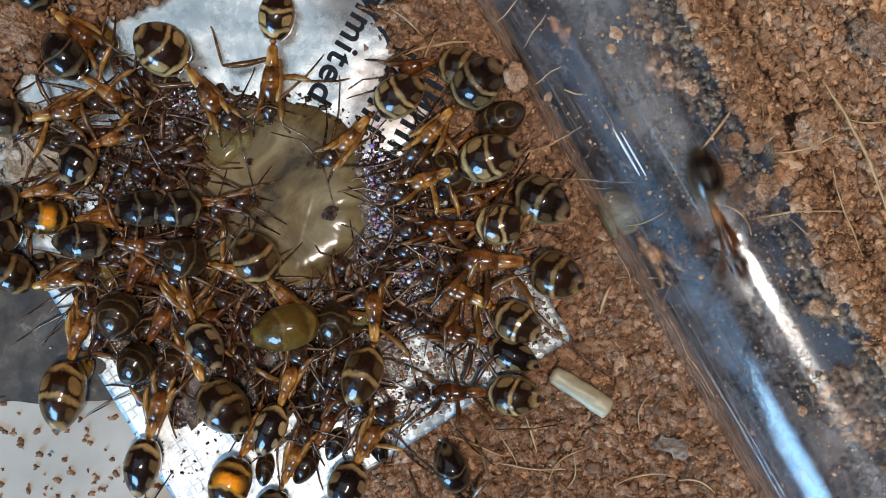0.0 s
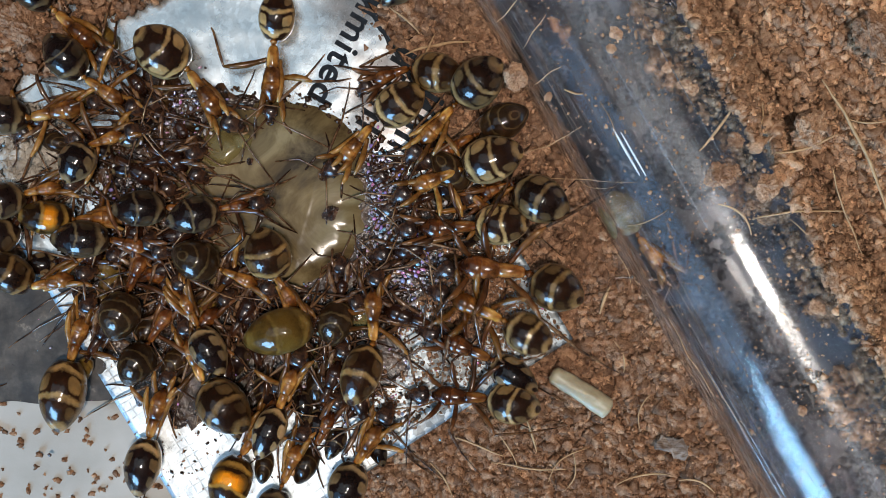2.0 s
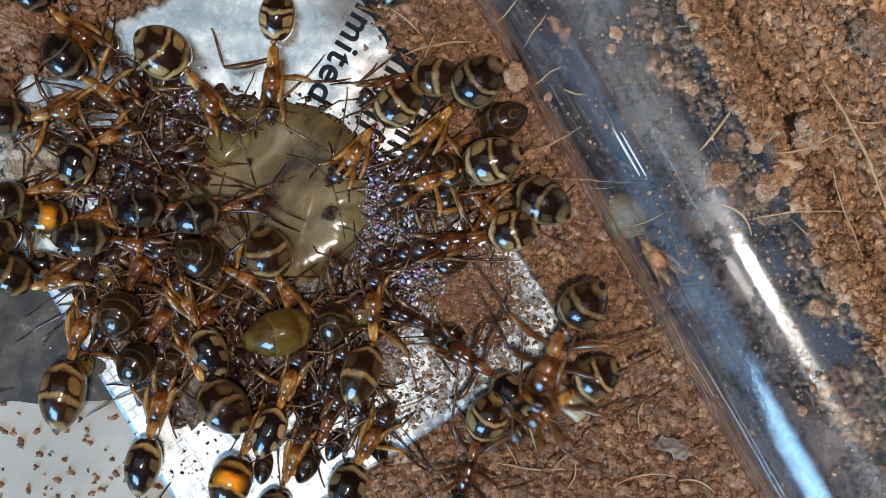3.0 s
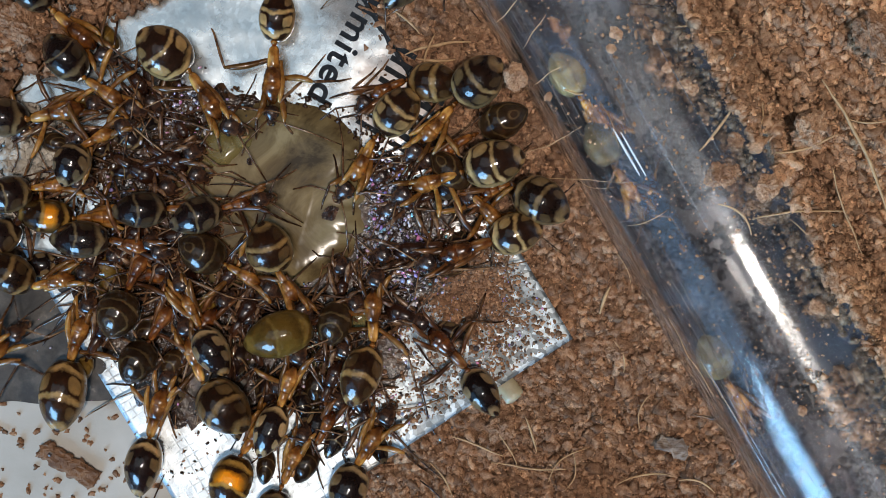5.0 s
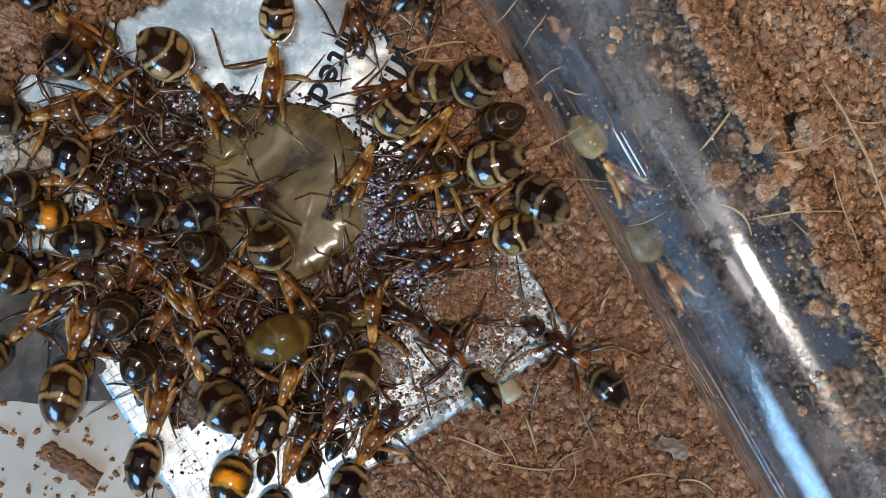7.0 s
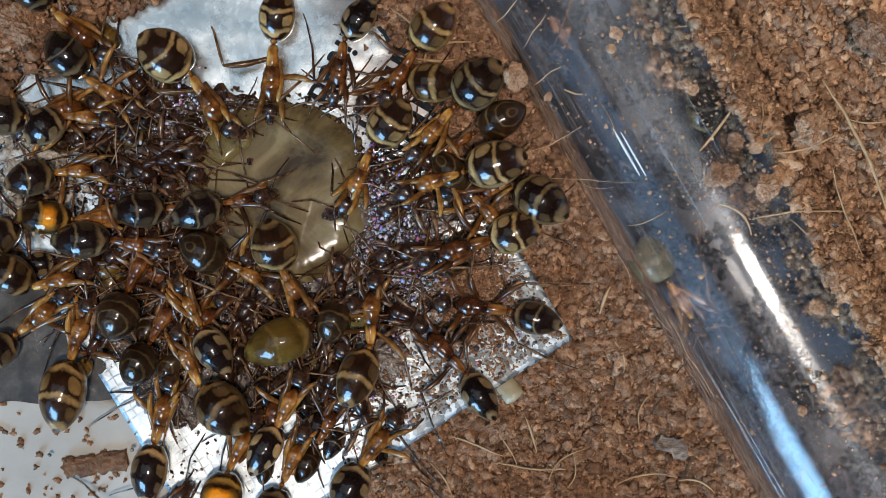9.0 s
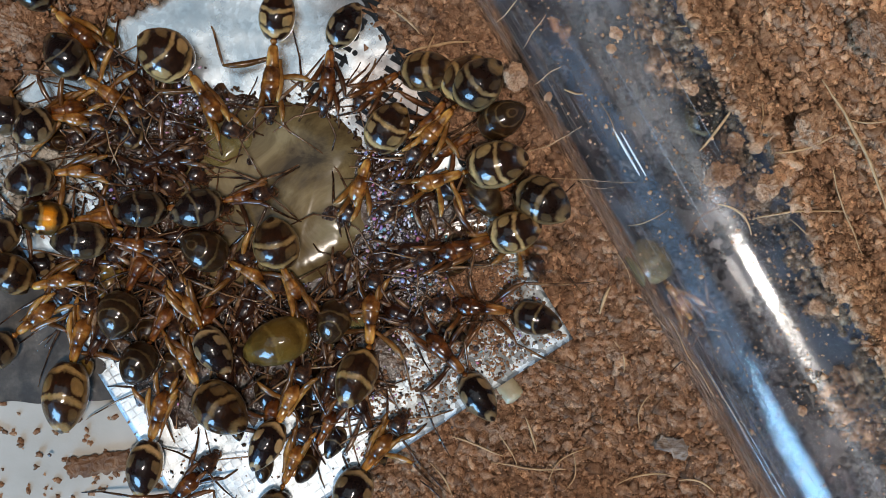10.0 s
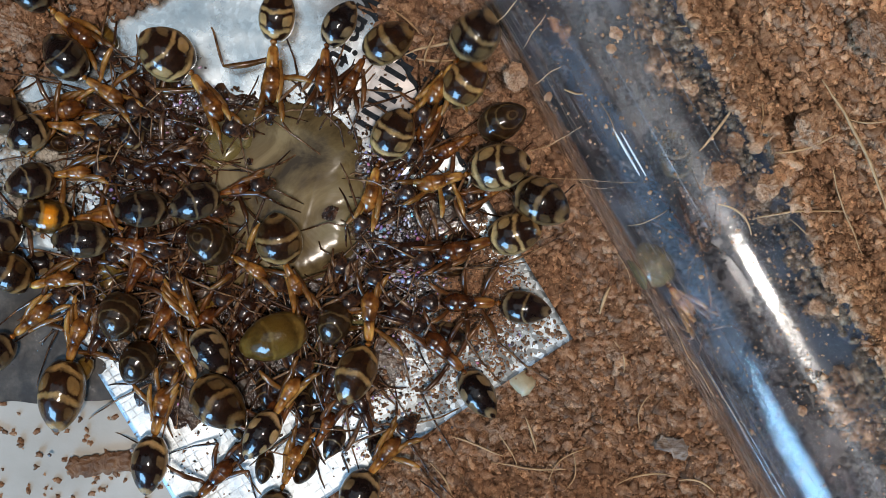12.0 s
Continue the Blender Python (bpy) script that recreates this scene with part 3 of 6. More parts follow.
def spread_grains():
    rng = np.random.default_rng(4)
    near, far, nsize, fsize = [], [], [], []
    while len(near) < 11000:
        x, y = rng.uniform(-31, 25), rng.uniform(-18, 18)
        d = across(x, y)
        corner = (x + 29) * 0.55 + (y - 8.5) * -1.0 < -0.4 + 1.8 * noise.noise(Vector((x * 0.5, y * 0.5, 0)))
        if d > -5.7 or (on_foil(x, y, 0.12) and not corner):
            continue
        if ((x + 27) / 16.4) ** 2 + ((y + 20.5) / 12.2) ** 2 < 1.0 or (x < -20.4 and -9.7 < y < -1.5):
            if rng.random() > 0.05:
                continue
            small = True
        else:
            small = False
        r = 0.09 + 0.27 * rng.random() ** 2.2 + (0.16 * rng.random() if rng.random() < 0.05 else 0)
        r = min(r, 0.17) if small else r
        near.append((x, y, max(height(x, y), 0.75 if corner else 0.12 if x < -11 and y < -5 else -9) + r * rng.uniform(0.0, 0.7) + (rng.random() * 0.5 if corner else 0)))
        nsize.append(r)
    while len(far) < 15000:
        x, y = rng.uniform(6, 33), rng.uniform(-19, 19)
        d = across(x, y)
        edge = 3.1 + 1.5 * noise.noise(Vector((x * 0.28, y * 0.28, 9.0))) + 0.7 * noise.noise(Vector((x * 1.0, y * 1.0, 2.0)))
        if d < edge:
            continue
        r = 0.09 + 0.27 * rng.random() ** 2.2 + (0.22 * rng.random() if rng.random() < 0.05 else 0)
        top = TUBE_Z + math.sqrt(max(0.0, (TUBE_R + 0.05) ** 2 - min(d, 0.94 * TUBE_R) ** 2)) if d < TUBE_R + 1.6 else -9
        z = max(top, height(x, y)) + r * rng.uniform(0.1, 0.8) + (0.5 * rng.random() if d > edge + 0.5 else 0)
        far.append((x, y, z))
        fsize.append(r)
    a = lumps("soil_grains", near, nsize, soil_grain, rng, rough=0.17, flat=(0.55, 1.1), base_v=CRUMBS, base_f=ICO2_F)
    tagged(a, "fine reddish brown soil crumbs round the foil", "soil", kind="stuff")
    fines = [(p[0] + rng.normal() * 0.3, p[1] + rng.normal() * 0.3, p[2] + r * rng.uniform(0.2, 0.9)) for p, r in zip(near, nsize) if p[0] > -6]
    a = lumps("soil_grains", fines, 0.03 + 0.09 * rng.random(len(fines)) ** 1.5, soil_grain, rng, rough=0.6)
    tagged(a, "fine reddish soil dust between the crumbs", "soil", kind="stuff")
    fines = [(p[0] + rng.normal() * 0.3, p[1] + rng.normal() * 0.3, p[2] + r * rng.uniform(0.2, 0.9)) for p, r in zip(far, fsize)]
    a = lumps("soil_grains", fines, 0.03 + 0.09 * rng.random(len(fines)) ** 1.5, soil_grain_pale, rng, rough=0.6)
    tagged(a, "fine tan soil dust on the bank", "soil", kind="stuff")
    flecks = [(p[0] + rng.normal() * 0.2, p[1] + rng.normal() * 0.2, p[2] + 0.16) for p in near[::4]]
    a = lumps("soil_grains", flecks, 0.04 + 0.10 * rng.random(len(flecks)) ** 2, soil_grain_pale, rng, rough=0.7, flat=(0.2, 0.6))
    tagged(a, "pale tan flecks among the soil crumbs", "soil", kind="stuff")
    b = lumps("soil_grains", far, fsize, soil_grain_pale, rng, rough=0.17, flat=(0.55, 1.1), base_v=CRUMBS, base_f=ICO2_F)
    tagged(b, "coarse brown soil crumbs banked against the tube", "soil", kind="stuff")
    trench = []
    while len(trench) < 3000:
        x, y = rng.uniform(2, 30), rng.uniform(-18, 18)
        d = across(x, y)
        if -4.3 < d < 4.3 and noise.noise(Vector((x * 0.3, y * 0.3, 8.0))) > -0.12:
            trench.append((x, y, TUBE_Z - math.sqrt((TUBE_R - 1.05) ** 2 - d * d) + 0.05))
    c = lumps("soil_grains", trench, 0.06 + 0.34 * rng.random(len(trench)) ** 2, shaded, rng)
    tagged(c, "soil crumbs inside the tube, coloured shade-dark", "soil", kind="stuff")
    drier = []
    while len(drier) < 1300:
        x, y = rng.uniform(2, 30), rng.uniform(-18, 18)
        d = across(x, y)
        if -2.0 < d < 4.6 and abs(d) + 3.0 * noise.noise(Vector((x * 0.22, y * 0.22, 3.0))) > 2.8:
            drier.append((x, y, TUBE_Z - math.sqrt((TUBE_R - 1.15) ** 2 - d * d) + 0.15 + 0.5 * rng.random()))
    c = lumps("soil_grains", drier, 0.06 + 0.30 * rng.random(len(drier)) ** 2, soil_grain, rng, rough=0.7)
    tagged(c, "brown soil crumbs heaped inside the tube", "soil", kind="stuff")


spread_grains()


# ---------------------------------------------------------------- tube
def build_tube():
    holder = new("glass_tube")
    half, segs, steps = 48.0, 96, 24
    mid = AXIS_A + AXIS_D * 17.8
    # local x runs along the tube
    holder.matrix_basis = Matrix.Translation((mid.x * MM, mid.y * MM, TUBE_Z * MM)) @ Matrix.Rotation(math.atan2(AXIS_D.y, AXIS_D.x), 4, "Z")

    def skin(r):
        vs = []
        for i in range(steps + 1):
            x = -half + 2 * half * i / steps
            for s in range(segs):
                q = 2 * math.pi * s / segs
                vs.append((x * MM, r * math.sin(q) * MM, r * math.cos(q) * MM))
        return vs

    def sides(base, flip):
        fs = []
        for i in range(steps):
            for s in range(segs):
                a, c = base + i * segs + s, base + i * segs + (s + 1) % segs
                fs.append((a, a + segs, c + segs, c) if flip else (a, c, c + segs, a + segs))
        return fs

    outer, inner = skin(TUBE_R), skin(TUBE_R - 0.8)
    n = len(outer)
    faces = sides(0, True) + sides(n, False)
    for s in range(segs):
        e = (s + 1) % segs
        faces.append((s, e, n + e, n + s))
        k = steps * segs
        faces.append((k + s, n + k + s, n + k + e, k + e))
    wall = put("wall", mesh_of("tube_wall", outer + inner, faces, glass), holder, label="clear scratched glass wall")
    wall.visible_shadow = False
    film = skin(TUBE_R - 0.95)
    top = []
    for i in range(steps):
        for s in range(segs):
            q = (s + 0.5) / segs
            if q < 0.24 or q > 0.76:
                a, c = i * segs + s, i * segs + (s + 1) % segs
                top.append((a, c, c + segs, a + segs))
    fog_part = put("condensation", mesh_of("condensation", film, top, mist), holder, label="patchy grey condensation")
    fog_part.visible_shadow = False
    # dark sheet added for the shade inside the tube
    bed = skin(TUBE_R - 1.05)
    low = []
    for i in range(steps):
        for s in range(segs):
            q = (s + 0.5) / segs
            if 0.27 < q < 0.775:
                a, c = i * segs + s, i * segs + (s + 1) % segs
                low.append((a, c, c + segs, a + segs))
    put("damp_lining", mesh_of("damp_lining", bed, low, shaded), holder, label="dark lining standing in for shade in the tube")
    # raised lines put where the tube reflects light; the short pair painted white
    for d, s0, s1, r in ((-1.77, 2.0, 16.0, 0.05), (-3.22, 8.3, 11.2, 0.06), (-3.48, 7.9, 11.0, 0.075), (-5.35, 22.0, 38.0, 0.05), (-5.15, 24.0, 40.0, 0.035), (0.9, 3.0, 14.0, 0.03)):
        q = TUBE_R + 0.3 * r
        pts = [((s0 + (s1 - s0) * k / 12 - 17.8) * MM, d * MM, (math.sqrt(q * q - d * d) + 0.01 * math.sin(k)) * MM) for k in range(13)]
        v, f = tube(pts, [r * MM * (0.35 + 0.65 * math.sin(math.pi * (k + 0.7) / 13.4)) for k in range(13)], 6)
        put("glint_line", mesh_of("glint_line", v, f, glint_white if s1 < 13 else glint_glass), holder, label="fine raised line standing in for a reflection").visible_shadow = False
    rng = random.Random(31)
    for _ in range(120):
        d = -TUBE_R + 0.15 + 2.6 * rng.random() ** 2.0
        s0, long, r = rng.uniform(-8, 42), rng.uniform(1.5, 9), rng.uniform(0.008, 0.024)
        lean = rng.uniform(-0.25, 0.25)
        pts = []
        for k in range(7):
            dk = max(-TUBE_R + 0.02, d + lean * (k / 6 - 0.5))
            pts.append(((s0 + long * k / 6 - 17.8) * MM, dk * MM, math.sqrt(TUBE_R ** 2 - dk * dk) * MM))
        v, f = tube(pts, [r * MM * (0.4 + 0.6 * math.sin(math.pi * (k + 0.7) / 7.4)) for k in range(7)], 4)
        put("scratch", mesh_of("scratch", v, f, scratch_tan), holder).visible_shadow = False
    tagged(holder, "clear glass test tube, misted and dusty, half buried", "test tube")
    return holder


build_tube()


def dust_on_tube():
    rng = np.random.default_rng(9)
    places, sizes = [], []
    while len(places) < 4200:
        s, d = rng.uniform(-4, 40), rng.uniform(-5.6, 4.6)
        p = AXIS_A + AXIS_D * s + AXIS_N * d
        patch = noise.noise(Vector((p.x * 0.45, p.y * 0.45, 5.0))) + 0.12 * d
        if patch < 0.1 and rng.random() < 0.6:
            continue
        r = 0.018 + 0.08 * rng.random() ** 4 + (0.16 * rng.random() if rng.random() < (0.09 if patch > 0.3 else 0.012) else 0)
        places.append((p.x, p.y, TUBE_Z + math.sqrt(TUBE_R ** 2 - d * d) + 0.4 * r))
        sizes.append(r)
    tagged(lumps("dust_crumbs", places, sizes, soil_grain_pale, rng), "tan soil specks scattered on the tube", "crumbs", kind="stuff")


dust_on_tube()


# ---------------------------------------------------------------- foil, print, syrup
def foil_height(u, v):
    z = 0.40 + 0.12 * noise.noise(Vector((u * 0.16, v * 0.16, 4.0))) + 0.05 * noise.noise(Vector((u * 0.5, v * 0.5, 8.0)))
    z += 0.065 * max(0.0, 8.5 - v) ** 2 / (max(0.0, 8.5 - v) + 1.5)
    return z + 0.03 * noise.noise(Vector((u * 1.6, v * 1.6, 2.0)))


def foil_point(u, v, lift=0.0):
    p = FOIL_C + FOIL_U * u + FOIL_V * v
    return Vector((p.x * MM, p.y * MM, (foil_height(u, v) + lift) * MM))


def build_foil():
    nu, nv, wu, wv = 90, 130, 26.2, 46.0
    verts, faces = [], []
    for lift in (0.0, -0.035):
        for j in range(nv + 1):
            for i in range(nu + 1):
                verts.append(foil_point(wu * i / nu, wv * j / nv, lift))
    n = (nu + 1) * (nv + 1)
    for j in range(nv):
        for i in range(nu):
            a = j * (nu + 1) + i
            faces.append((a, a + nu + 1, a + nu + 2, a + 1))
            faces.append((n + a, n + a + 1, n + a + nu + 2, n + a + nu + 1))
    rim = [i for i in range(nu + 1)] + [j * (nu + 1) + nu for j in range(1, nv + 1)] + [nv * (nu + 1) + i for i in range(nu - 1, -1, -1)] + [j * (nu + 1) for j in range(nv - 1, 0, -1)]
    for a, c in zip(rim, rim[1:] + rim[:1]):
        faces.append((a, c, n + c, n + a))
    return tagged(put("foil_wrapper", mesh_of("foil_wrapper", verts, faces, foil_metal)), "creased silver foil wrapper with black print", "wrapper")


foil = build_foil()


def build_print():
    """The readable word on the foil, and plain bars for the lines that cannot be read."""
    cu = bpy.data.curves.new("word", "FONT")
    cu.body = "limited"
    cu.size = 2.35
    cu.space_character = 1.12
    cu.offset = 0.05
    tmp = bpy.data.objects.new("word", cu)
    scene.collection.objects.link(tmp)
    bpy.context.view_layer.update()
    me = bpy.data.meshes.new_from_object(tmp.evaluated_get(bpy.context.evaluated_depsgraph_get()))
    bpy.data.objects.remove(tmp)
    bm = bmesh.new()
    bm.from_mesh(me)
    bmesh.ops.triangulate(bm, faces=bm.faces[:])
    for _ in range(4):
        long = [e for e in bm.edges if e.calc_length() > 0.30]
        bmesh.ops.subdivide_edges(bm, edges=long, cuts=1)
        bmesh.ops.triangulate(bm, faces=[f for f in bm.faces if len(f.verts) > 3])
    bm.to_mesh(me)
    bm.free()
    turn = Matrix.Rotation(radians(-119.5), 3, "Z")
    last = max(v.co.x for v in me.vertices)
    finish = Vector((-9.0, 9.32, 0))
    for v in me.vertices:
        p = finish + turn @ Vector(((v.co.x - last) * 0.98, v.co.y, 0))
        v.co = foil_point(*foil_uv(p.x, p.y), 0.06)
    me.materials.clear()
    me.materials.append(ink)
    put("printed_word", me, foil, label="bold black printed word")
    # thin black strip laid along the foil's edge
    verts = []
    for k in range(61):
        for a in (0.05, 0.32 + 0.05 * math.sin(k * 1.7)):
            verts.append(foil_point(a, 12.5 + 0.33 * k, 0.05))
    put("printed_edge", mesh_of("printed_edge", verts, [(2 * k, 2 * k + 1, 2 * k + 3, 2 * k + 2) for k in range(60)], ink, smooth=False), foil, label="black line along the foil's edge")
    rng = random.Random(3)
    for lx, ly, n, tall in ((-3.3, 12.3, 8, 1.5), (-1.2, 11.0, 9, 1.5)):
        for i in range(n):
            verts = []
            long = tall * rng.uniform(0.85, 1.25)
            base = Vector((lx, ly, 0)) + turn @ Vector((i * 0.72, 0, 0))
            for k in range(9):
                for a in (0, 0.34):
                    p = base + turn @ Vector((a, long * k / 8, 0))
                    verts.append(foil_point(*foil_uv(p.x, p.y), 0.06))
            strip = [(2 * k, 2 * k + 1, 2 * k + 3, 2 * k + 2) for k in range(8)]
            put("print_bar", mesh_of("print_bar", verts, strip, ink, smooth=False), foil)


build_print()


def build_pool():
    rngs, n, cx, cy = 64, 160, -10.2, 2.9
    verts, faces = [], []
    for i in range(rngs + 1):
        q = i / rngs
        for s in range(n):
            a = 2 * math.pi * s / n
            r = 1 + 0.16 * noise.noise(Vector((math.cos(a) * 1.3, math.sin(a) * 1.3, 0.5))) + 0.10 * noise.noise(Vector((math.cos(a) * 4, math.sin(a) * 4, 2.5))) + 0.05 * noise.noise(Vector((math.cos(a) * 11, math.sin(a) * 11, 2.5)))
            x, y = cx + 6.4 * r * q * math.cos(a), cy + 5.9 * r * q * math.sin(a)
            z = 0.35 + 0.72 * (1 - q ** 8) if q < 1 else 0.2
            z += 0.045 * noise.noise(Vector((x * 0.6, y * 0.6, 6.0))) + 0.008 * noise.noise(Vector((x * 2.2, y * 2.2, 9.0)))
            ridge = abs((x + 8.3) - 0.28 * (y - 2.4))
            z += 0.022 * math.exp(-(ridge / 0.13) ** 2) * math.exp(-((y - 2.4) / 1.7) ** 2)
            verts.append((x * MM, y * MM, z * MM))
    for i in range(rngs):
        for s in range(n):
            a, c = i * n + s, i * n + (s + 1) % n
            faces.append((a, a + n, c + n, c))
    verts.append((cx * MM, cy * MM, -0.1 * MM))
    for s in range(n):
        faces.append((rngs * n + s, len(verts) - 1, rngs * n + (s + 1) % n))
    return tagged(put("syrup_pool", mesh_of("syrup_pool", verts, faces, syrup)), "murky yellow syrup pooled on the foil", "syrup")


build_pool()


def build_residue():
    """Dark dried syrup trodden out round the pool, also painting in shade between ants."""
    verts, faces, nr, n = [], [], 26, 220
    for i in range(nr + 1):
        q = i / nr
        for s in range(n):
            a = 2 * math.pi * s / n
            c, d = math.cos(a), math.sin(a)
            r = 1 + 0.28 * noise.noise(Vector((c * 2.2, d * 2.2, 11.5))) + 0.12 * noise.noise(Vector((c * 5, d * 5, 4.5))) + 0.12 * noise.noise(Vector((c * 14, d * 14, 1.5))) + 0.06 * noise.noise(Vector((c * 34, d * 34, 3.5)))
            x, y = -12.8 + (12.8 if c > 0 else 11.2) * r * q * c, 1.0 + (7.7 if d > 0 else 11.7) * r * q * d + (4.2 * q * max(0, -c) * max(0, d))
            u, v = foil_uv(x, y)
            z = foil_height(u, v) + 0.15 + 0.04 * noise.noise(Vector((x, y, 2.0))) - 0.17 * q ** 18 - 0.5 * ease(24.6, 25.3, u + 0.8 * noise.noise(Vector((x, y, 5.0))))
            verts.append((x * MM, y * MM, z * MM))
    for i in range(nr):
        for s in range(n):
            a, c = i * n + s, i * n + (s + 1) % n
            faces.append((a, a + n, c + n, c))
    tagged(put("syrup_residue", mesh_of("syrup_residue", verts, faces, residue)), "dark brown syrup residue, with shade between ants painted in", "syrup")


build_residue()


def syrup_drop(x, y, r, h, label):
    """A small clear bead of syrup with a soft rim."""
    verts, faces, nr, n = [], [], 10, 36
    for i in range(nr + 1):
        q = i / nr
        for s in range(n):
            a = 2 * math.pi * s / n
            k = 1 + 0.22 * noise.noise(Vector((math.cos(a) * 1.5 + x, math.sin(a) * 1.5 + y, 2.0)))
            verts.append(((x + r * k * q * math.cos(a)) * MM, (y + 0.8 * r * k * q * math.sin(a)) * MM, (0.75 + h * (1 - q ** 4)) * MM))
    for i in range(nr):
        for s in range(n):
            a, c = i * n + s, i * n + (s + 1) % n
            faces.append((a, a + n, c + n, c))
    tagged(put("syrup_drop", mesh_of("syrup_drop", verts, faces, honey)), label, "syrup", "syrup drops")


syrup_drop(-13.6, 6.1, 1.5, 0.55, "clear yellow syrup bead at the pool's edge")
syrup_drop(-12.3, 6.6, 0.8, 0.5, "small yellow syrup bead at the pool's edge")
syrup_drop(-5.6, -4.0, 1.3, 0.4, "dull yellow syrup bead under the ants")
syrup_drop(-7.0, -6.6, 1.2, 0.3, "dull yellow syrup bead under the ants")


def crumbs_on_foil():
    rng = np.random.default_rng(21)
    places, sizes = [], []
    while len(places) < 9000:
        if rng.random() < 0.5:
            x, y = 1.7 + rng.normal() * 1.5, -2.4 + rng.normal() * 1.9
        elif rng.random() < 0.25:
            x, y = -23.5 + rng.normal() * 2.6, 8.0 + rng.normal() * 2.6
        elif rng.random() < 0.6:
            x, y = rng.uniform(-5, 8), rng.uniform(-13, -3)
        else:
            x, y = rng.uniform(-27, 8), rng.uniform(-16, 14)
        if not on_foil(x, y, -0.3) or (x < -5 and y > 4):
            continue
        u, v = foil_uv(x, y)
        r = 0.035 + 0.12 * rng.random() ** 2.8
        places.append((x, y, foil_height(u, v) + 0.4 * r))
        sizes.append(r)
    pale = [(-25.6 + rng.normal() * 1.4, 5.6 + rng.normal() * 1.7, 0.55 + 0.3 * rng.random()) for _ in range(900)]
    tagged(lumps("foil_crumbs", pale, 0.07 + 0.22 * rng.random(900) ** 2, crumb_white, rng, rough=0.2, base_v=CRUMBS, base_f=ICO2_F), "pale grey crumbs heaped on the foil", "crumbs", kind="stuff")
    tagged(lumps("foil_crumbs", places, sizes, soil_grain, rng), "reddish soil crumbs sprinkled on the foil", "crumbs", kind="stuff")


crumbs_on_foil()


def build_bubbles():
    rng = np.random.default_rng(12)
    places, sizes = [], []
    for cx, cy, sx, sy, n in ((-4.2, 3.9, 0.8, 1.3, 330), (-3.3, 0.6, 1.1, 1.7, 420), (-16.5, 8.6, 1.8, 1.2, 220), (-19.5, 3.0, 1.5, 2.0, 120), (-8, -3.4, 2.6, 1.4, 60), (-2.0, -1.2, 1.1, 1.7, 260), (-12.5, -2.0, 6.0, 4.0, 420)):
        for _ in range(int(1.7 * n)):
            r = 0.03 + 0.13 * rng.random() ** 2.4
            x, y, z = cx + rng.normal() * sx, cy + rng.normal() * sy, 0.75 + 0.6 * rng.random()
            if ((x + 10.2) / 5.7) ** 2 + ((y - 2.9) / 5.2) ** 2 > 1:
                places.append((x, y, z))
                sizes.append(r)
    dark, dsize = [], []
    while len(dark) < 2600:
        x, y = rng.uniform(-24, 1), rng.uniform(-8, 11)
        if ((x + 12.3) / 11.5) ** 2 + ((y - 1.0) / 9.0) ** 2 > 1 or ((x + 10.2) / 6.2) ** 2 + ((y - 2.9) / 5.7) ** 2 < 1:
            continue
        r = 0.05 + 0.16 * rng.random() ** 2.2
        dark.append((x, y, foil_height(*foil_uv(x, y)) + 0.08 + 0.5 * r))
        dsize.append(r)
    while len(dark) < 2850:
        x, y = rng.uniform(-17, -3), rng.uniform(-14.5, -6.5)
        if on_foil(x, y, -0.3) and noise.noise(Vector((x * 0.6, y * 0.6, 4.0))) > 0.05:
            r = 0.03 + 0.11 * rng.random() ** 2.4
            dark.append((x, y, foil_height(*foil_uv(x, y)) + 0.5 * r))
            dsize.append(r)
    tagged(lumps("debris_crumbs", dark, dsize, residue, rng, rough=0.6), "wet dark crumbs stuck in syrup residue", "crumbs", kind="stuff")
    # coloured pieces added where the foil glints
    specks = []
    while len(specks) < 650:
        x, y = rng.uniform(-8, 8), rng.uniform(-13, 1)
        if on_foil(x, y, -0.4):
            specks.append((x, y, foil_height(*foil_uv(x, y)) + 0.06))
    tagged(lumps("glitter_specks", specks, 0.05 + 0.09 * rng.random(len(specks)) ** 2, glint_film, rng, rough=0.3, flat=(0.3, 0.7)), "tiny coloured pieces standing in for glints on foil", "specks", kind="stuff")
    ob = lumps("syrup_bubbles", places, sizes, glint_film, rng, rough=0.2, flat=(0.6, 1.0), base_v=ICO_V, base_f=ICO_F)
    tagged(ob, "tiny bubbles in the syrup's edge, glints painted in", "bubbles", kind="stuff")


build_bubbles()


# ---------------------------------------------------------------- ants
LEGS = {}


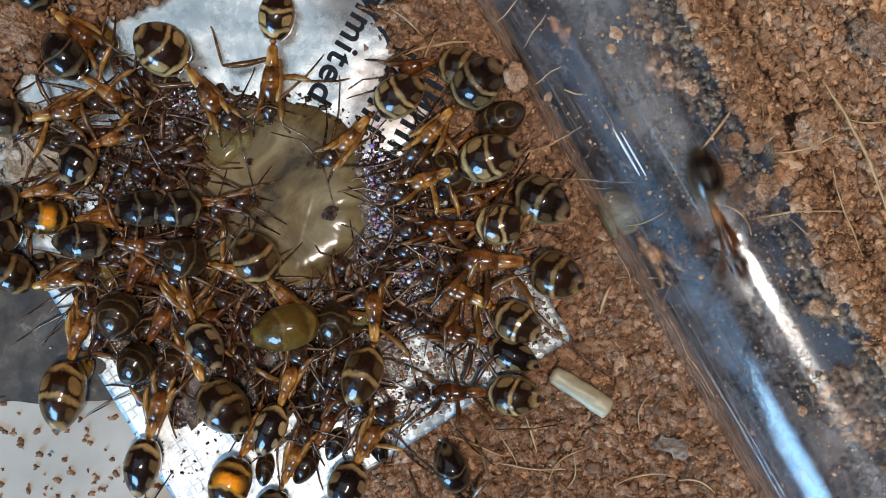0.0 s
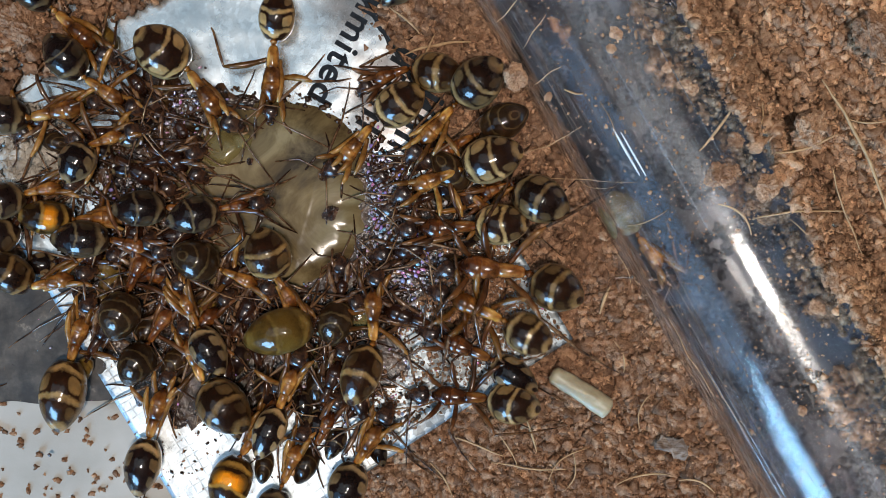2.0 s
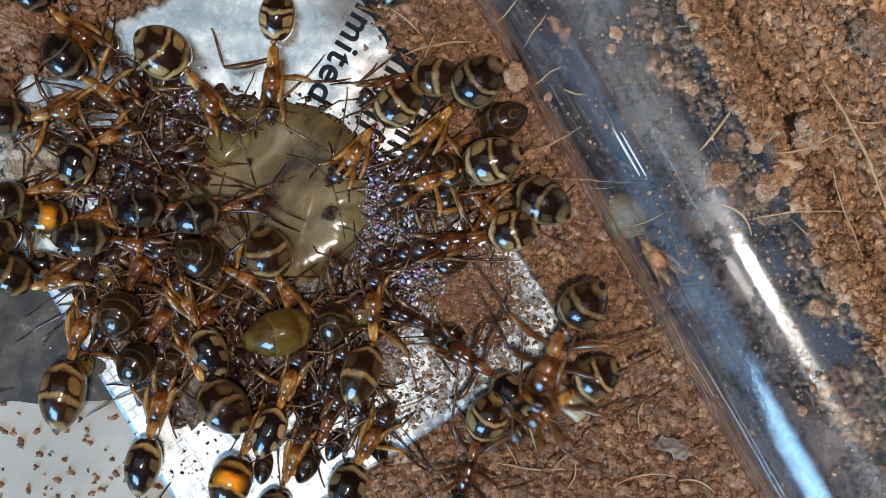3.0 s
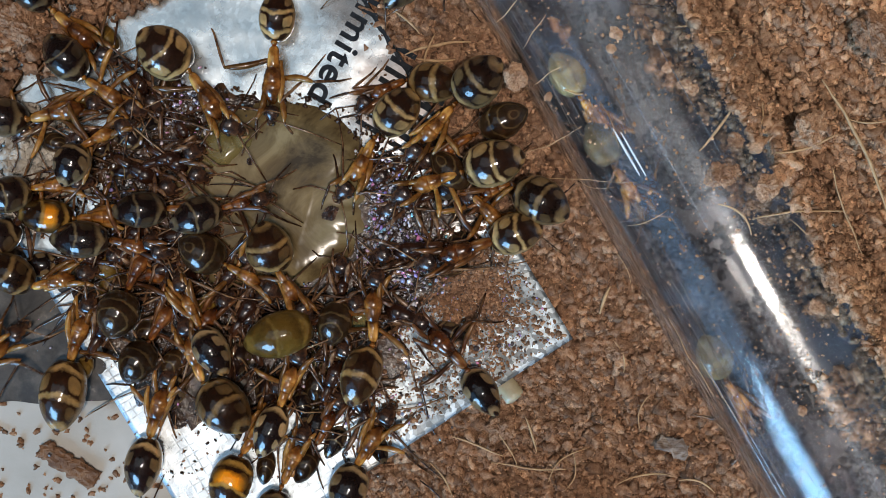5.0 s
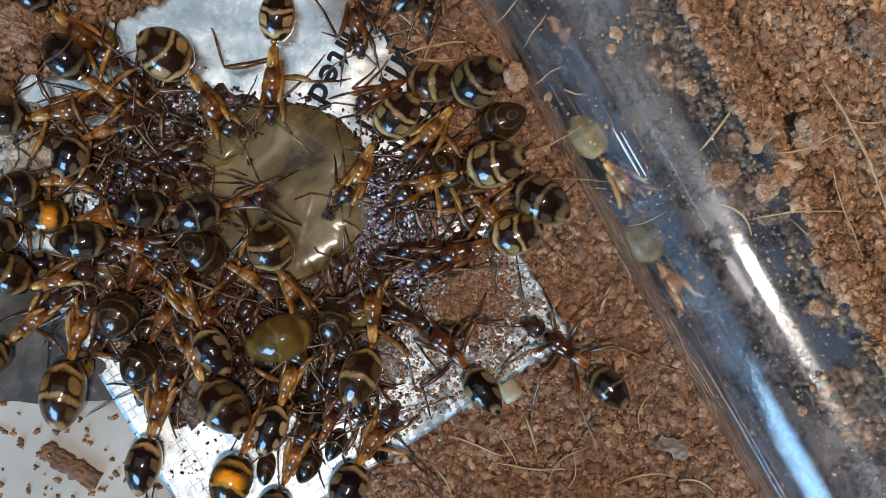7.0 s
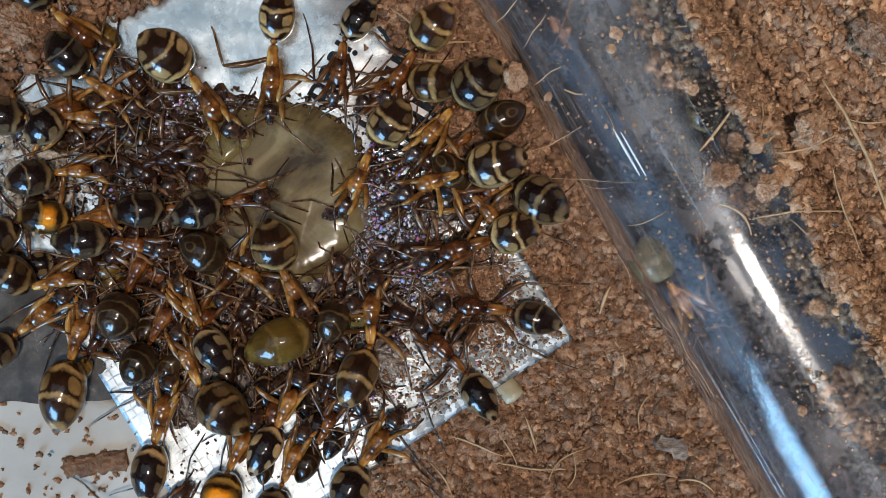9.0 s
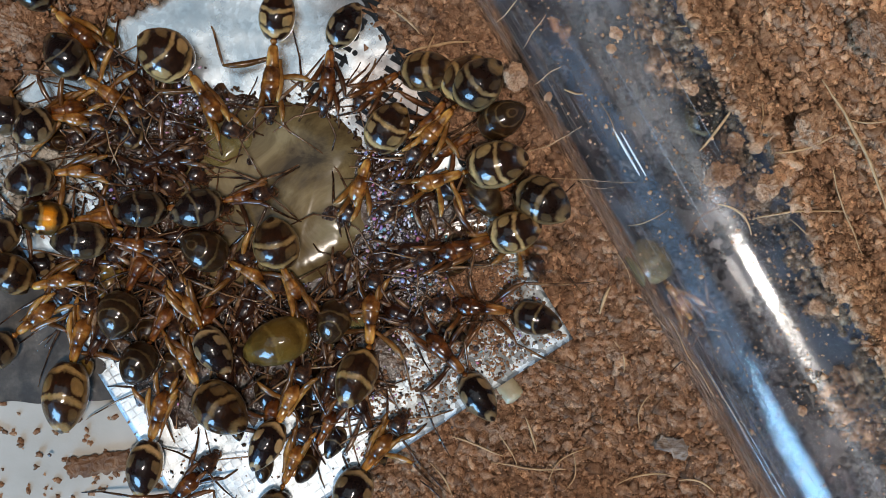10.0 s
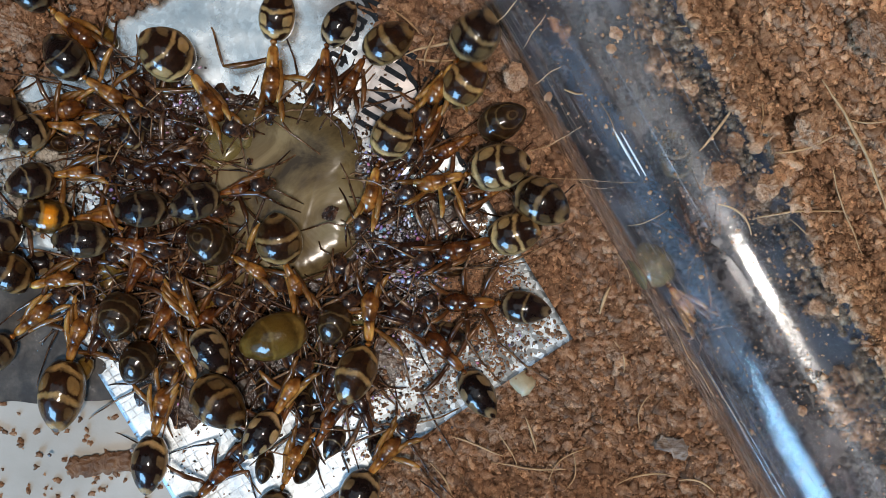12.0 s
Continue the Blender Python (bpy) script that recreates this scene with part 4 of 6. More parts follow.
def leg_meshes(kind, size, tone):
    """Thigh and lower leg of a leg that reaches along +x; cached by kind and size."""
    key = (kind, round(size, 1), tone)
    size = round(size, 1)
    slim = 1.0 if tone == "amber" else 0.88
    if key not in LEGS:
        f, tb, ta = {"fore": (1.9, 1.6, 1.7), "mid": (2.2, 2.0, 2.0), "hind": (2.65, 2.7, 2.6)}[kind]
        f, tb, ta = f * size, tb * size, ta * size
        rise = 0.75 * size
        kx = math.sqrt(f * f - rise * rise)
        pts = [(0, 0, 0), (0.10 * f, 0, -0.04 * f), (0.22 * f, 0.02 * f, 0.10 * rise), (0.48 * kx, 0.05 * f, 0.52 * rise), (0.78 * kx, 0.04 * f, 0.86 * rise), (kx, 0, rise)]
        v, fa = tube(pts, [q * size * slim for q in (0.14, 0.16, 0.165, 0.215, 0.18, 0.085)], 8)
        thigh = mesh_of("thigh", scaled(v, MM), fa, {"amber": leg_amber, "red": leg_rust, "dark": leg_brown}[tone])
        drop = 1.0 * size + rise
        x1 = math.sqrt(max(0.1, tb * tb - (0.62 * drop) ** 2))
        x2 = x1 + math.sqrt(max(0.1, ta * ta - (0.38 * drop) ** 2))
        pts = [(0, 0, 0), (0.3 * x1, 0, -0.16 * drop), (x1, 0, -0.62 * drop), (x1 + 0.35 * (x2 - x1), 0.05 * ta, -0.80 * drop), (x1 + 0.75 * (x2 - x1), 0.10 * ta, -0.95 * drop), (x2, 0.16 * ta, -drop)]
        v, fa = tube(pts, [0.075 * size, 0.10 * size, 0.07 * size, 0.05 * size, 0.045 * size, 0.035 * size], 6)
        shin = mesh_of("shin", scaled(v, MM), fa, leg_brown)
        LEGS[key] = (thigh, shin, Vector((kx, 0, rise)))
    return LEGS[key]


def profile(u):
    """Half width of a swollen gaster along its length, 0 at the waist to 1 at the tip."""
    body = max(0.0, 1 - abs(2 * u - 0.92) ** 2.3) ** 0.5 if u < 0.46 else max(0.0, 1 - ((u - 0.46) / 0.54) ** 2.2) ** 0.62
    return body


def gaster_mesh(length, width, mat, point):
    n, sections = 26, []
    for i in range(n + 1):
        u = i / n
        r = max(0.03, profile(u))
        r = r * (1 - (0.30 if point else 0.16) * max(0.0, u - 0.5) * 2)
        step = 1 - 0.035 * sum(max(0.0, 1 - abs(u - e) / 0.03) for e in (0.09, 0.47, 0.86))
        x = (0.5 - u) * length
        sections.append((x, 0, -0.10 * width * (2 * u - 1) ** 2, 0.5 * width * r * step, 0.47 * width * r * step))
    v, f, uv = rings(sections, 28)
    return mesh_of("gaster", scaled(v, MM), f, mat, uv)


def ant(x, y, heading, thorax, gaster, head, z=0.5, look_of="banded", body="amber", tilt=0.0, seed=1, stance="tucked"):
    """An ant standing at x, y (mm). thorax: its length; gaster: length, width, reach from the waist, turn; head: reach, turn, size."""
    rng = random.Random(seed)
    size = thorax / 3.5
    top = new("ant")
    top.matrix_basis = pose(x * MM, y * MM, z * MM, 0, tilt, heading)
    skin = {"amber": thorax_amber, "red": thorax_red, "dark": thorax_dark}[body]
    L, zc = thorax, 1.15 * size
    # thorax in its three plates, parted by real creases: neck shield, middle and the narrow rear
    for name, x0, x1, plates in (
            ("propodeum", 0.0, 0.42, ((0.0, 0.20, 0.22, -0.06), (0.10, 0.30, 0.38, 0.0), (0.32, 0.36, 0.48, 0.06), (0.58, 0.38, 0.50, 0.08), (0.82, 0.40, 0.49, 0.07), (1.0, 0.38, 0.42, 0.04))),
            ("mesonotum", 0.37, 0.70, ((0.0, 0.38, 0.40, 0.04), (0.14, 0.46, 0.50, 0.09), (0.42, 0.54, 0.55, 0.13), (0.72, 0.58, 0.56, 0.13), (0.9, 0.58, 0.54, 0.12), (1.0, 0.54, 0.48, 0.10))),
            ("pronotum", 0.62, 1.0, ((0.0, 0.56, 0.48, 0.10), (0.12, 0.64, 0.56, 0.13), (0.36, 0.66, 0.58, 0.13), (0.62, 0.55, 0.49, 0.07), (0.85, 0.31, 0.32, -0.03), (1.0, 0.18, 0.19, -0.09)))):
        secs, uvs = [], []
        for q, a, h, lift in plates:
            along_body = x0 + (x1 - x0) * q
            secs.append(((along_body - 0.5) * L, 0, zc + lift * size, a * size, h * size))
        v, f, uv = rings(secs, 16)
        uv = [(x0 + (x1 - x0) * p[0], p[1]) for p in uv]
        put(name, mesh_of(name, scaled(v, MM), f, skin, uv), top)
    glen, gwid, reach, turn = gaster
    # petiole: a little upright scale on a short stalk
    back = Vector((-0.5 * L, 0, zc - 0.05))
    v, f, uv = rings([(0.05, 0, 0, 0.13, 0.13), (-0.10, 0, 0.05, 0.16, 0.22), (-0.20, 0, 0.22, 0.24, 0.34), (-0.30, 0, 0.16, 0.20, 0.26), (-0.45, 0, 0.0, 0.12, 0.13), (-0.62, 0, 0.0, 0.12, 0.12)], 12)
    put("petiole", mesh_of("petiole", scaled(v, MM * size), f, skin, [(0.1, 0.5)] * len(v)), top, pose(back.x * MM, 0, back.z * MM, 0, 0, turn * 0.5))
    lowly = 66 < seed or seed in BURIED
    if lowly:
        glen, gwid = 0.80 * glen, 0.72 * gwid
    gz = zc * 0.55 if lowly else max(zc * 0.95, 0.52 * gwid)
    q = radians(turn)
    gx, gy = back.x - reach * math.cos(q), -reach * math.sin(q)
    put("gaster", gaster_mesh(glen, gwid, gaster_look[look_of], look_of in ("dark", "spotted")), top, pose(gx * MM, gy * MM, gz * MM, 0, rng.uniform(-6, 10), turn))
    # head
    hreach, hturn, hs = head
    q = radians(hturn)
    hreach = min(hreach, 0.85 * hs)
    hx, hy, hz = 0.5 * L + hreach * math.cos(q), hreach * math.sin(q), zc - 0.12 * size
    s = 0.88 * hs
    secs = [(-0.80 * s, 0, 0, 0.34 * s, 0.20 * s), (-0.72 * s, 0, 0.02, 0.56 * s, 0.36 * s), (-0.50 * s, 0, 0.04, 0.69 * s, 0.47 * s), (-0.20 * s, 0, 0.05, 0.71 * s, 0.50 * s), (0.10 * s, 0, 0.04, 0.60 * s, 0.46 * s),
            (0.38 * s, 0, 0.0, 0.48 * s, 0.38 * s), (0.66 * s, 0, -0.05, 0.37 * s, 0.28 * s), (0.86 * s, 0, -0.1, 0.27 * s, 0.16 * s)]
    v, f, uv = rings(secs, 18)
    hd = put("head", mesh_of("head", scaled(v, MM), f, head_dark), top, pose(hx * MM, hy * MM, hz * MM, 0, 14, hturn))
    for side in (1, -1):
        v, f = tube([(0.66 * s, side * 0.26 * s, -0.1 * s), (0.88 * s, side * 0.30 * s, -0.14 * s), (1.04 * s, side * 0.14 * s, -0.16 * s), (1.10 * s, side * 0.02 * s, -0.16 * s)], [0.11 * s, 0.12 * s, 0.08 * s, 0.03 * s], 6)
        put("mandible", mesh_of("mandible", scaled(v, MM), f, leg_brown), hd)
        v, f, uv = rings([(-0.14 * s, 0, 0, 0.03, 0.03), (-0.09 * s, 0, 0, 0.10 * s, 0.11 * s), (0, 0, 0, 0.12 * s, 0.14 * s), (0.09 * s, 0, 0, 0.10 * s, 0.11 * s), (0.14 * s, 0, 0, 0.03, 0.03)], 8)
        put("eye", mesh_of("eye", scaled(v, MM), f, eye_black), hd, pose(-0.02 * s * MM, side * 0.60 * s * MM, 0.22 * s * MM))
        sp = rng.uniform(35, 75) * side
        sc = Vector((math.cos(radians(sp)), math.sin(radians(sp)), 0.25)) * 1.9 * size
        bend = rng.uniform(-50, 5) * side
        fu = Vector((math.cos(radians(sp + bend)), math.sin(radians(sp + bend)), -0.3)) * 2.7 * size
        pts = [Vector((0, 0, 0)), sc * 0.5, sc] + [sc + fu * k + Vector((0, 0, -0.15 * k * k)) for k in (0.3, 0.65, 1.0)]
        v, f = tube(pts, [0.065, 0.05, 0.055, 0.05, 0.05, 0.03], 5)
        put("antenna", mesh_of("antenna", scaled(v, MM), f, leg_brown), hd, pose(0.45 * s * MM, side * 0.25 * s * MM, 0.26 * s * MM))
    # legs
    for kind, hip in (("fore", 0.30), ("mid", 0.03), ("hind", -0.26)):
        thigh, shin, at = leg_meshes(kind, max(size, 0.86), body)
        for side in (1, -1):
            if stance == "spread":
                base, knee = {"fore": (40, 5), "mid": (82, 45), "hind": (122, 30)}[kind]
            elif stance == "close":
                base, knee = {"fore": (18, 100), "mid": (12, 150), "hind": (8, 140)}[kind]
            elif kind == "fore":
                base, knee = rng.uniform(6, 26), rng.uniform(-25, 15)
            elif kind == "mid" and rng.random() < 0.85 or kind == "hind" and rng.random() < 0.62:
                base, knee = rng.uniform(2, 15), rng.uniform(100, 165)
            elif kind == "mid":
                base, knee = rng.uniform(50, 85), rng.uniform(20, 60)
            else:
                base, knee = rng.uniform(70, 130), rng.uniform(-10, 60)
            pitch = rng.uniform(-12, 8) if stance == "spread" else rng.uniform(2, 16)
            a = side * (base + rng.uniform(-4, 4))
            leg = put("leg", thigh, top, pose(hip * L * MM, side * 0.40 * size * MM, (zc - 0.1) * MM, 0, pitch, a))
            put("lower_leg", shin, leg, pose(at.x * MM, at.y * MM, at.z * MM, 0, rng.uniform(-6, 6), side * (knee + rng.uniform(-22, 28))))
    return tagged(top, ANT_WORDS[look_of] + {"amber": ", amber thorax and legs", "red": ", reddish brown thorax", "dark": ", dark brown thorax"}[body], "ant", "feeding ants")


# ants deep in the press; gasters shrunk and lowered to suit the camera's view
BURIED = (39, 40, 62, 41, 42, 44, 45, 46, 47, 59, 60, 61, 63, 64, 65, 66)

ANT_WORDS = {
    "banded": "worker ant with swollen dark gaster banded yellow",
    "broad": "ant with brown gaster broadly banded gold",
    "spotted": "worker ant with glossy black gaster spotted cream",
    "dark": "worker ant with pointed blackish spotted gaster",
    "amber": "gorged worker ant with translucent amber gaster",
    "olive": "worker ant with dull olive brown gaster",
    "orange": "worker ant with swollen gaster, orange glow painted on",
    "pale": "pale yellow young ant inside the glass tube",
}

ant_a1 = ant(-10.41, 10.64, -93, 3.50, (3.26, 2.26, 2.00, -4), (0.83, -4, 0.75), 0.45, "banded", "amber", 0, 1)
ant_a2 = ant(-14.41, 9.41, -56, 3.27, (3.68, 3.14, 2.07, 19), (1.43, 28, 1.05), 0.90, "banded", "amber", 0, 2)
ant_a3 = ant(-20.46, 9.56, -34, 2.67, (3.33, 2.45, 1.95, -14), (1.11, 11, 0.95), 1.10, "dark", "amber", 0, 3)
ant_a4 = ant(-23.34, 8.32, 12, 3.32, (3.25, 2.40, 1.89, -15), (1.06, 3, 0.95), 0.60, "dark", "amber", 0, 4)
ant_a5 = ant(-20.33, 6.49, 20, 2.16, (2.70, 2.23, 1.26, 39), (0.97, -8, 0.95), 1.60, "spotted", "amber", 0, 5)
ant_a6 = ant(-23.74, 3.82, 6, 2.25, (3.06, 2.24, 1.49, 11), (0.92, 0, 0.95), 1.20, "dark", "amber", 0, 6)
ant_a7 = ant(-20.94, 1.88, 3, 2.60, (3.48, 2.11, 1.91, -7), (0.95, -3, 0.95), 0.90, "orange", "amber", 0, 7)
ant_a8 = ant(-18.89, 0.31, -13, 2.44, (3.60, 2.31, 1.83, 14), (0.97, 1, 0.95), 1.30, "dark", "red", 0, 8)
ant_a9 = ant(-15.55, 2.41, -3, 2.31, (3.33, 2.24, 1.67, 7), (0.85, 3, 0.95), 1.20, "dark", "red", 0, 9)
ant_a10 = ant(-12.82, 2.57, 6, 1.84, (3.31, 2.23, 1.62, 9), (0.68, -1, 0.95), 1.50, "dark", "red", 0, 10)
ant_a11 = ant(-12.43, -1.75, -22, 2.28, (3.06, 2.52, 1.75, 1), (1.01, 2, 0.95), 1.00, "olive", "amber", 0, 11)
ant_a12 = ant(-9.56, -2.59, -57, 2.23, (3.19, 2.85, 1.48, -17), (0.85, 4, 0.95), 1.30, "broad", "amber", 0, 12)
ant_a13 = ant(-6.84, -4.01, 23, 2.34, (4.37, 2.80, 2.07, -6), (0.92, -1, 0.95), 0.90, "amber", "dark", 0, 13)
ant_a14 = ant(-5.25, 6.36, -127, 2.81, (3.35, 2.60, 2.36, -14), (1.12, -16, 0.95), 0.70, "banded", "amber", 0, 14)
ant_a15 = ant(-0.39, 7.41, -131, 2.85, (3.61, 2.93, 2.26, -5), (1.16, -1, 0.95), 1.00, "banded", "amber", 0, 15)
ant_a16 = ant(-0.54, 4.22, -159, 2.91, (3.81, 2.86, 2.31, -3), (1.25, 12, 0.95), 1.10, "banded", "amber", 0, 16)
ant_a17 = ant(0.64, 6.30, -152, 2.53, (3.16, 2.27, 2.18, -2), (1.00, 3, 0.95), 0.40, "olive", "red", 0, 17)
ant_a18 = ant(0.29, 1.31, -177, 3.45, (3.35, 2.53, 1.61, -0), (0.92, 1, 0.95), 0.80, "banded", "red", 0, 18)
ant_a19 = ant(3.20, 3.62, -160, 2.00, (3.69, 2.87, 2.18, -50), (0.87, -9, 0.95), 0.70, "banded", "red", 0, 19)
ant_a20 = ant(2.94, -0.89, 175, 4.12, (3.42, 2.87, 2.20, -21), (1.32, 29, 0.95), 0.70, "broad", "red", 0, 20, "spread")
ant_a21 = ant(1.37, -2.74, 154, 3.34, (3.15, 2.53, 2.00, -5), (0.92, 4, 0.95), 0.60, "banded", "amber", 0, 21, "spread")
ant_a22 = ant(1.13, -5.20, 164, 3.20, (3.35, 2.05, 1.84, -10), (0.95, 4, 0.95), 0.70, "spotted", "red", 0, 22)
ant_a23 = ant(1.01, -8.70, -179, 3.32, (3.29, 2.53, 1.72, -8), (1.21, 5, 0.95), 0.60, "banded", "red", 0, 23, "spread")
ant_a24 = ant(-4.24, -4.00, 90, 3.15, (3.83, 2.46, 2.25, -20), (0.93, -17, 0.95), 0.70, "broad", "amber", 0, 24)
ant_a25 = ant(-22.19, -5.44, 72, 2.88, (4.40, 2.82, 2.15, 9), (1.08, -0, 0.95), 0.70, "broad", "amber", 0, 25)
ant_a26 = ant(-18.53, -1.41, 63, 2.48, (2.99, 2.58, 1.60, 10), (1.07, 8, 0.95), 1.20, "olive", "red", 0, 26)
ant_a27 = ant(-17.13, -4.56, 58, 2.42, (2.79, 2.25, 1.55, 4), (0.94, 7, 0.95), 1.00, "olive", "red", 0, 27)
ant_a28 = ant(-17.43, -10.00, 73, 3.08, (3.70, 2.26, 1.96, 5), (1.02, -3, 0.95), 0.60, "spotted", "amber", 0, 28)
ant_a29 = ant(-15.04, -6.72, 109, 2.74, (3.82, 3.00, 2.17, 25), (1.04, -9, 0.95), 0.90, "broad", "amber", 0, 29)
ant_a30 = ant(-9.43, -8.46, 68, 2.59, (3.39, 1.97, 1.61, -1), (0.91, -0, 0.95), 1.30, "spotted", "amber", 0, 30)
ant_a31 = ant(-15.30, -3.65, 115, 2.16, (3.25, 2.16, 1.80, 3), (0.87, -11, 0.95), 1.50, "spotted", "amber", 0, 31)
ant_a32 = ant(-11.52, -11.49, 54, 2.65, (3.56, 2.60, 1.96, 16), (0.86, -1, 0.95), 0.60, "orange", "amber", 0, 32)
ant_a33 = ant(-4.58, -11.83, 58, 2.83, (3.42, 2.39, 1.60, 12), (0.87, 2, 0.95), 0.70, "spotted", "amber", 0, 33)
ant_a34 = ant(-9.21, -13.11, 66, 2.54, (3.29, 2.26, 2.09, 3), (0.92, 2, 0.95), 0.60, "dark", "amber", 0, 34)
ant_a35 = ant(-23.63, -1.98, 13, 2.66, (3.13, 2.38, 1.57, -48), (0.98, 7, 0.95), 1.00, "broad", "amber", 0, 35)
ant_a36 = ant(-25.34, 2.35, 48, 2.55, (3.09, 2.26, 1.29, -6), (0.86, 5, 0.95), 0.50, "dark", "dark", 0, 36)
ant_a38 = ant(-0.44, 18.33, 41, 2.62, (3.08, 2.05, 2.03, 4), (0.85, -4, 0.95), 0.70, "dark", "red", 0, 37)
ant_a40 = ant(-22.23, 13.25, -42, 3.19, (3.07, 2.25, 2.18, 0), (0.93, 6, 0.95), 0.80, "dark", "amber", 0, 38)
ant_b1 = ant(-16.73, 5.55, -32, 2.74, (3.02, 2.13, 1.64, 3), (0.86, 3, 0.95), 0.50, "dark", "dark", 0, 39)
ant_b3 = ant(-17.96, -1.51, -7, 2.70, (3.02, 2.13, 1.48, -6), (0.92, 29, 0.95), 0.40, "amber", "red", 0, 40)
ant_b4 = ant(-17.05, -2.45, 69, 2.39, (3.02, 2.13, 1.69, -3), (0.97, -24, 0.95), 0.40, "olive", "dark", 0, 41)
ant_b5 = ant(-11.72, -4.51, 66, 2.07, (3.02, 2.13, 1.47, 4), (1.00, -7, 0.95), 0.40, "dark", "dark", 0, 42)
ant_b6 = ant(-6.22, -2.62, 85, 1.89, (2.88, 2.19, 1.08, -13), (0.87, 17, 0.95), 0.50, "olive", "dark", 0, 43)
ant_b7 = ant(-7.10, -5.64, 70, 2.56, (3.09, 2.13, 1.73, 14), (0.93, -2, 0.95), 0.30, "olive", "dark", 0, 44)
ant_b8 = ant(-15.54, -5.97, 69, 2.58, (3.09, 2.13, 1.82, 1), (0.89, 5, 0.95), 0.40, "spotted", "dark", 0, 45)
ant_b9 = ant(-5.42, -9.66, 58, 1.82, (2.75, 1.79, 1.72, 6), (0.86, -5, 0.95), 0.40, "dark", "dark", 0, 46)
ant_b12 = ant(-1.94, -1.08, 175, 1.90, (2.75, 1.93, 1.56, 12), (0.71, -9, 0.95), 0.30, "olive", "dark", 0, 47)
ant_m3 = ant(7.83, -6.14, 138, 3.30, (3.15, 2.05, 1.95, -8), (1.15, 6, 0.95), 0.50, "dark", "red", 0, 48, "spread")
ant_m4 = ant(-6.65, 11.01, -96, 2.82, (3.08, 1.98, 1.84, -25), (1.41, -8, 0.75), 0.70, "spotted", "red", 0, 49)
ant_m5 = ant(-3.39, 9.91, -152, 2.33, (3.36, 2.47, 1.89, -30), (1.22, 22, 0.75), 0.50, "broad", "red", 0, 50)
ant_m6 = ant(8.40, -3.22, -62, 2.73, (3.15, 1.92, 1.98, -3), (1.32, -4, 0.95), 0.50, "olive", "amber", 0, 51, "spread")
ant_m7 = ant(2.26, -16.60, -40, 2.68, (3.22, 2.06, 1.94, -5), (0.97, -5, 0.95), 0.50, "dark", "dark", 0, 52, "spread")
ant_m10 = ant(-2.71, 10.99, -130, 2.67, (3.42, 2.60, 1.94, -5), (1.00, 9, 0.95), 0.60, "broad", "red", 0, 53)
ant_m11 = ant(-13.92, -13.32, 43, 3.03, (3.08, 2.05, 1.82, 6), (0.97, 2, 0.95), 0.60, "dark", "red", 0, 54)
ant_x1 = ant(-24.70, -4.15, 40, 2.90, (3.10, 2.20, 1.90, 4), (0.95, 5, 0.95), 0.60, "dark", "amber", 0, 58)
ant_t1 = ant(17.72, -4.05, -60, 2.91, (3.45, 2.07, 2.04, -8), (1.07, -2, 0.95), 6.75, "dark", "red", 0, 55, "spread")
ant_t2 = ant(14.64, -3.11, -49, 2.30, (2.93, 2.16, 1.83, -6), (1.50, -5, 0.95), -0.80, "pale", "amber", 0, 56, "close")
ant_t5 = ant(13.20, 0.00, -52, 2.30, (2.93, 2.16, 1.83, -6), (1.50, -5, 0.95), -0.80, "pale", "amber", 0, 57, "close")
ant_t3 = ant(11.11, 4.83, -45, 2.71, (2.93, 2.09, 1.93, -6), (0.99, 0, 0.95), -0.80, "pale", "amber", 0, 57, "close")
ant_t4 = ant(16.60, 5.99, -74, 2.78, (3.20, 2.13, 1.96, -11), (0.93, 1, 0.95), -2.20, "dark", "dark", 0, 58, "close")
ant_c3 = ant(-22.08, -0.60, 5, 2.75, (3.02, 2.13, 1.40, 6), (0.86, -5, 0.95), 0.50, "spotted", "dark", 0, 59)
ant_c5 = ant(-14.69, -4.67, 52, 2.81, (3.08, 2.12, 1.71, 1), (0.97, -7, 0.95), 0.60, "olive", "red", 0, 60)
ant_c6 = ant(-11.47, -5.97, 106, 2.50, (3.02, 2.06, 1.75, -5), (0.90, 2, 0.95), 0.40, "dark", "dark", 0, 61)
ant_c7 = ant(-6.83, -8.12, 68, 2.77, (3.02, 2.06, 1.58, 9), (0.90, 4, 0.95), 0.40, "spotted", "dark", 0, 62)
ant_c8 = ant(-13.23, -1.93, 51, 2.43, (3.01, 2.05, 1.47, 4), (0.97, -6, 0.95), 0.60, "amber", "dark", 0, 63)
ant_c9 = ant(-7.17, -10.94, 63, 2.30, (3.02, 2.06, 1.53, -0), (0.92, 5, 0.95), 0.50, "olive", "red", 0, 64)
ant_c10 = ant(-1.60, 2.95, -163, 2.33, (2.88, 1.99, 1.15, 9), (0.89, -1, 0.95), 0.40, "dark", "dark", 0, 65)
ant_c11 = ant(-2.46, 5.36, -146, 1.86, (2.75, 1.86, 1.10, 5), (0.80, -3, 0.95), 0.30, "spotted", "dark", 0, 66)
ant_d1 = ant(-18.72, 4.85, -30, 3.10, (2.61, 1.65, 1.38, 0), (0.86, 0, 0.95), 0.24, "dark", "dark", 0, 67)
ant_d2 = ant(-16.59, 0.72, 10, 3.08, (2.60, 1.65, 1.37, 0), (0.86, 0, 0.95), 0.53, "olive", "dark", 0, 68)
ant_d3 = ant(-19.07, 0.38, 60, 3.10, (2.62, 1.65, 1.38, 0), (0.86, 0, 0.95), 0.20, "amber", "dark", 0, 69)
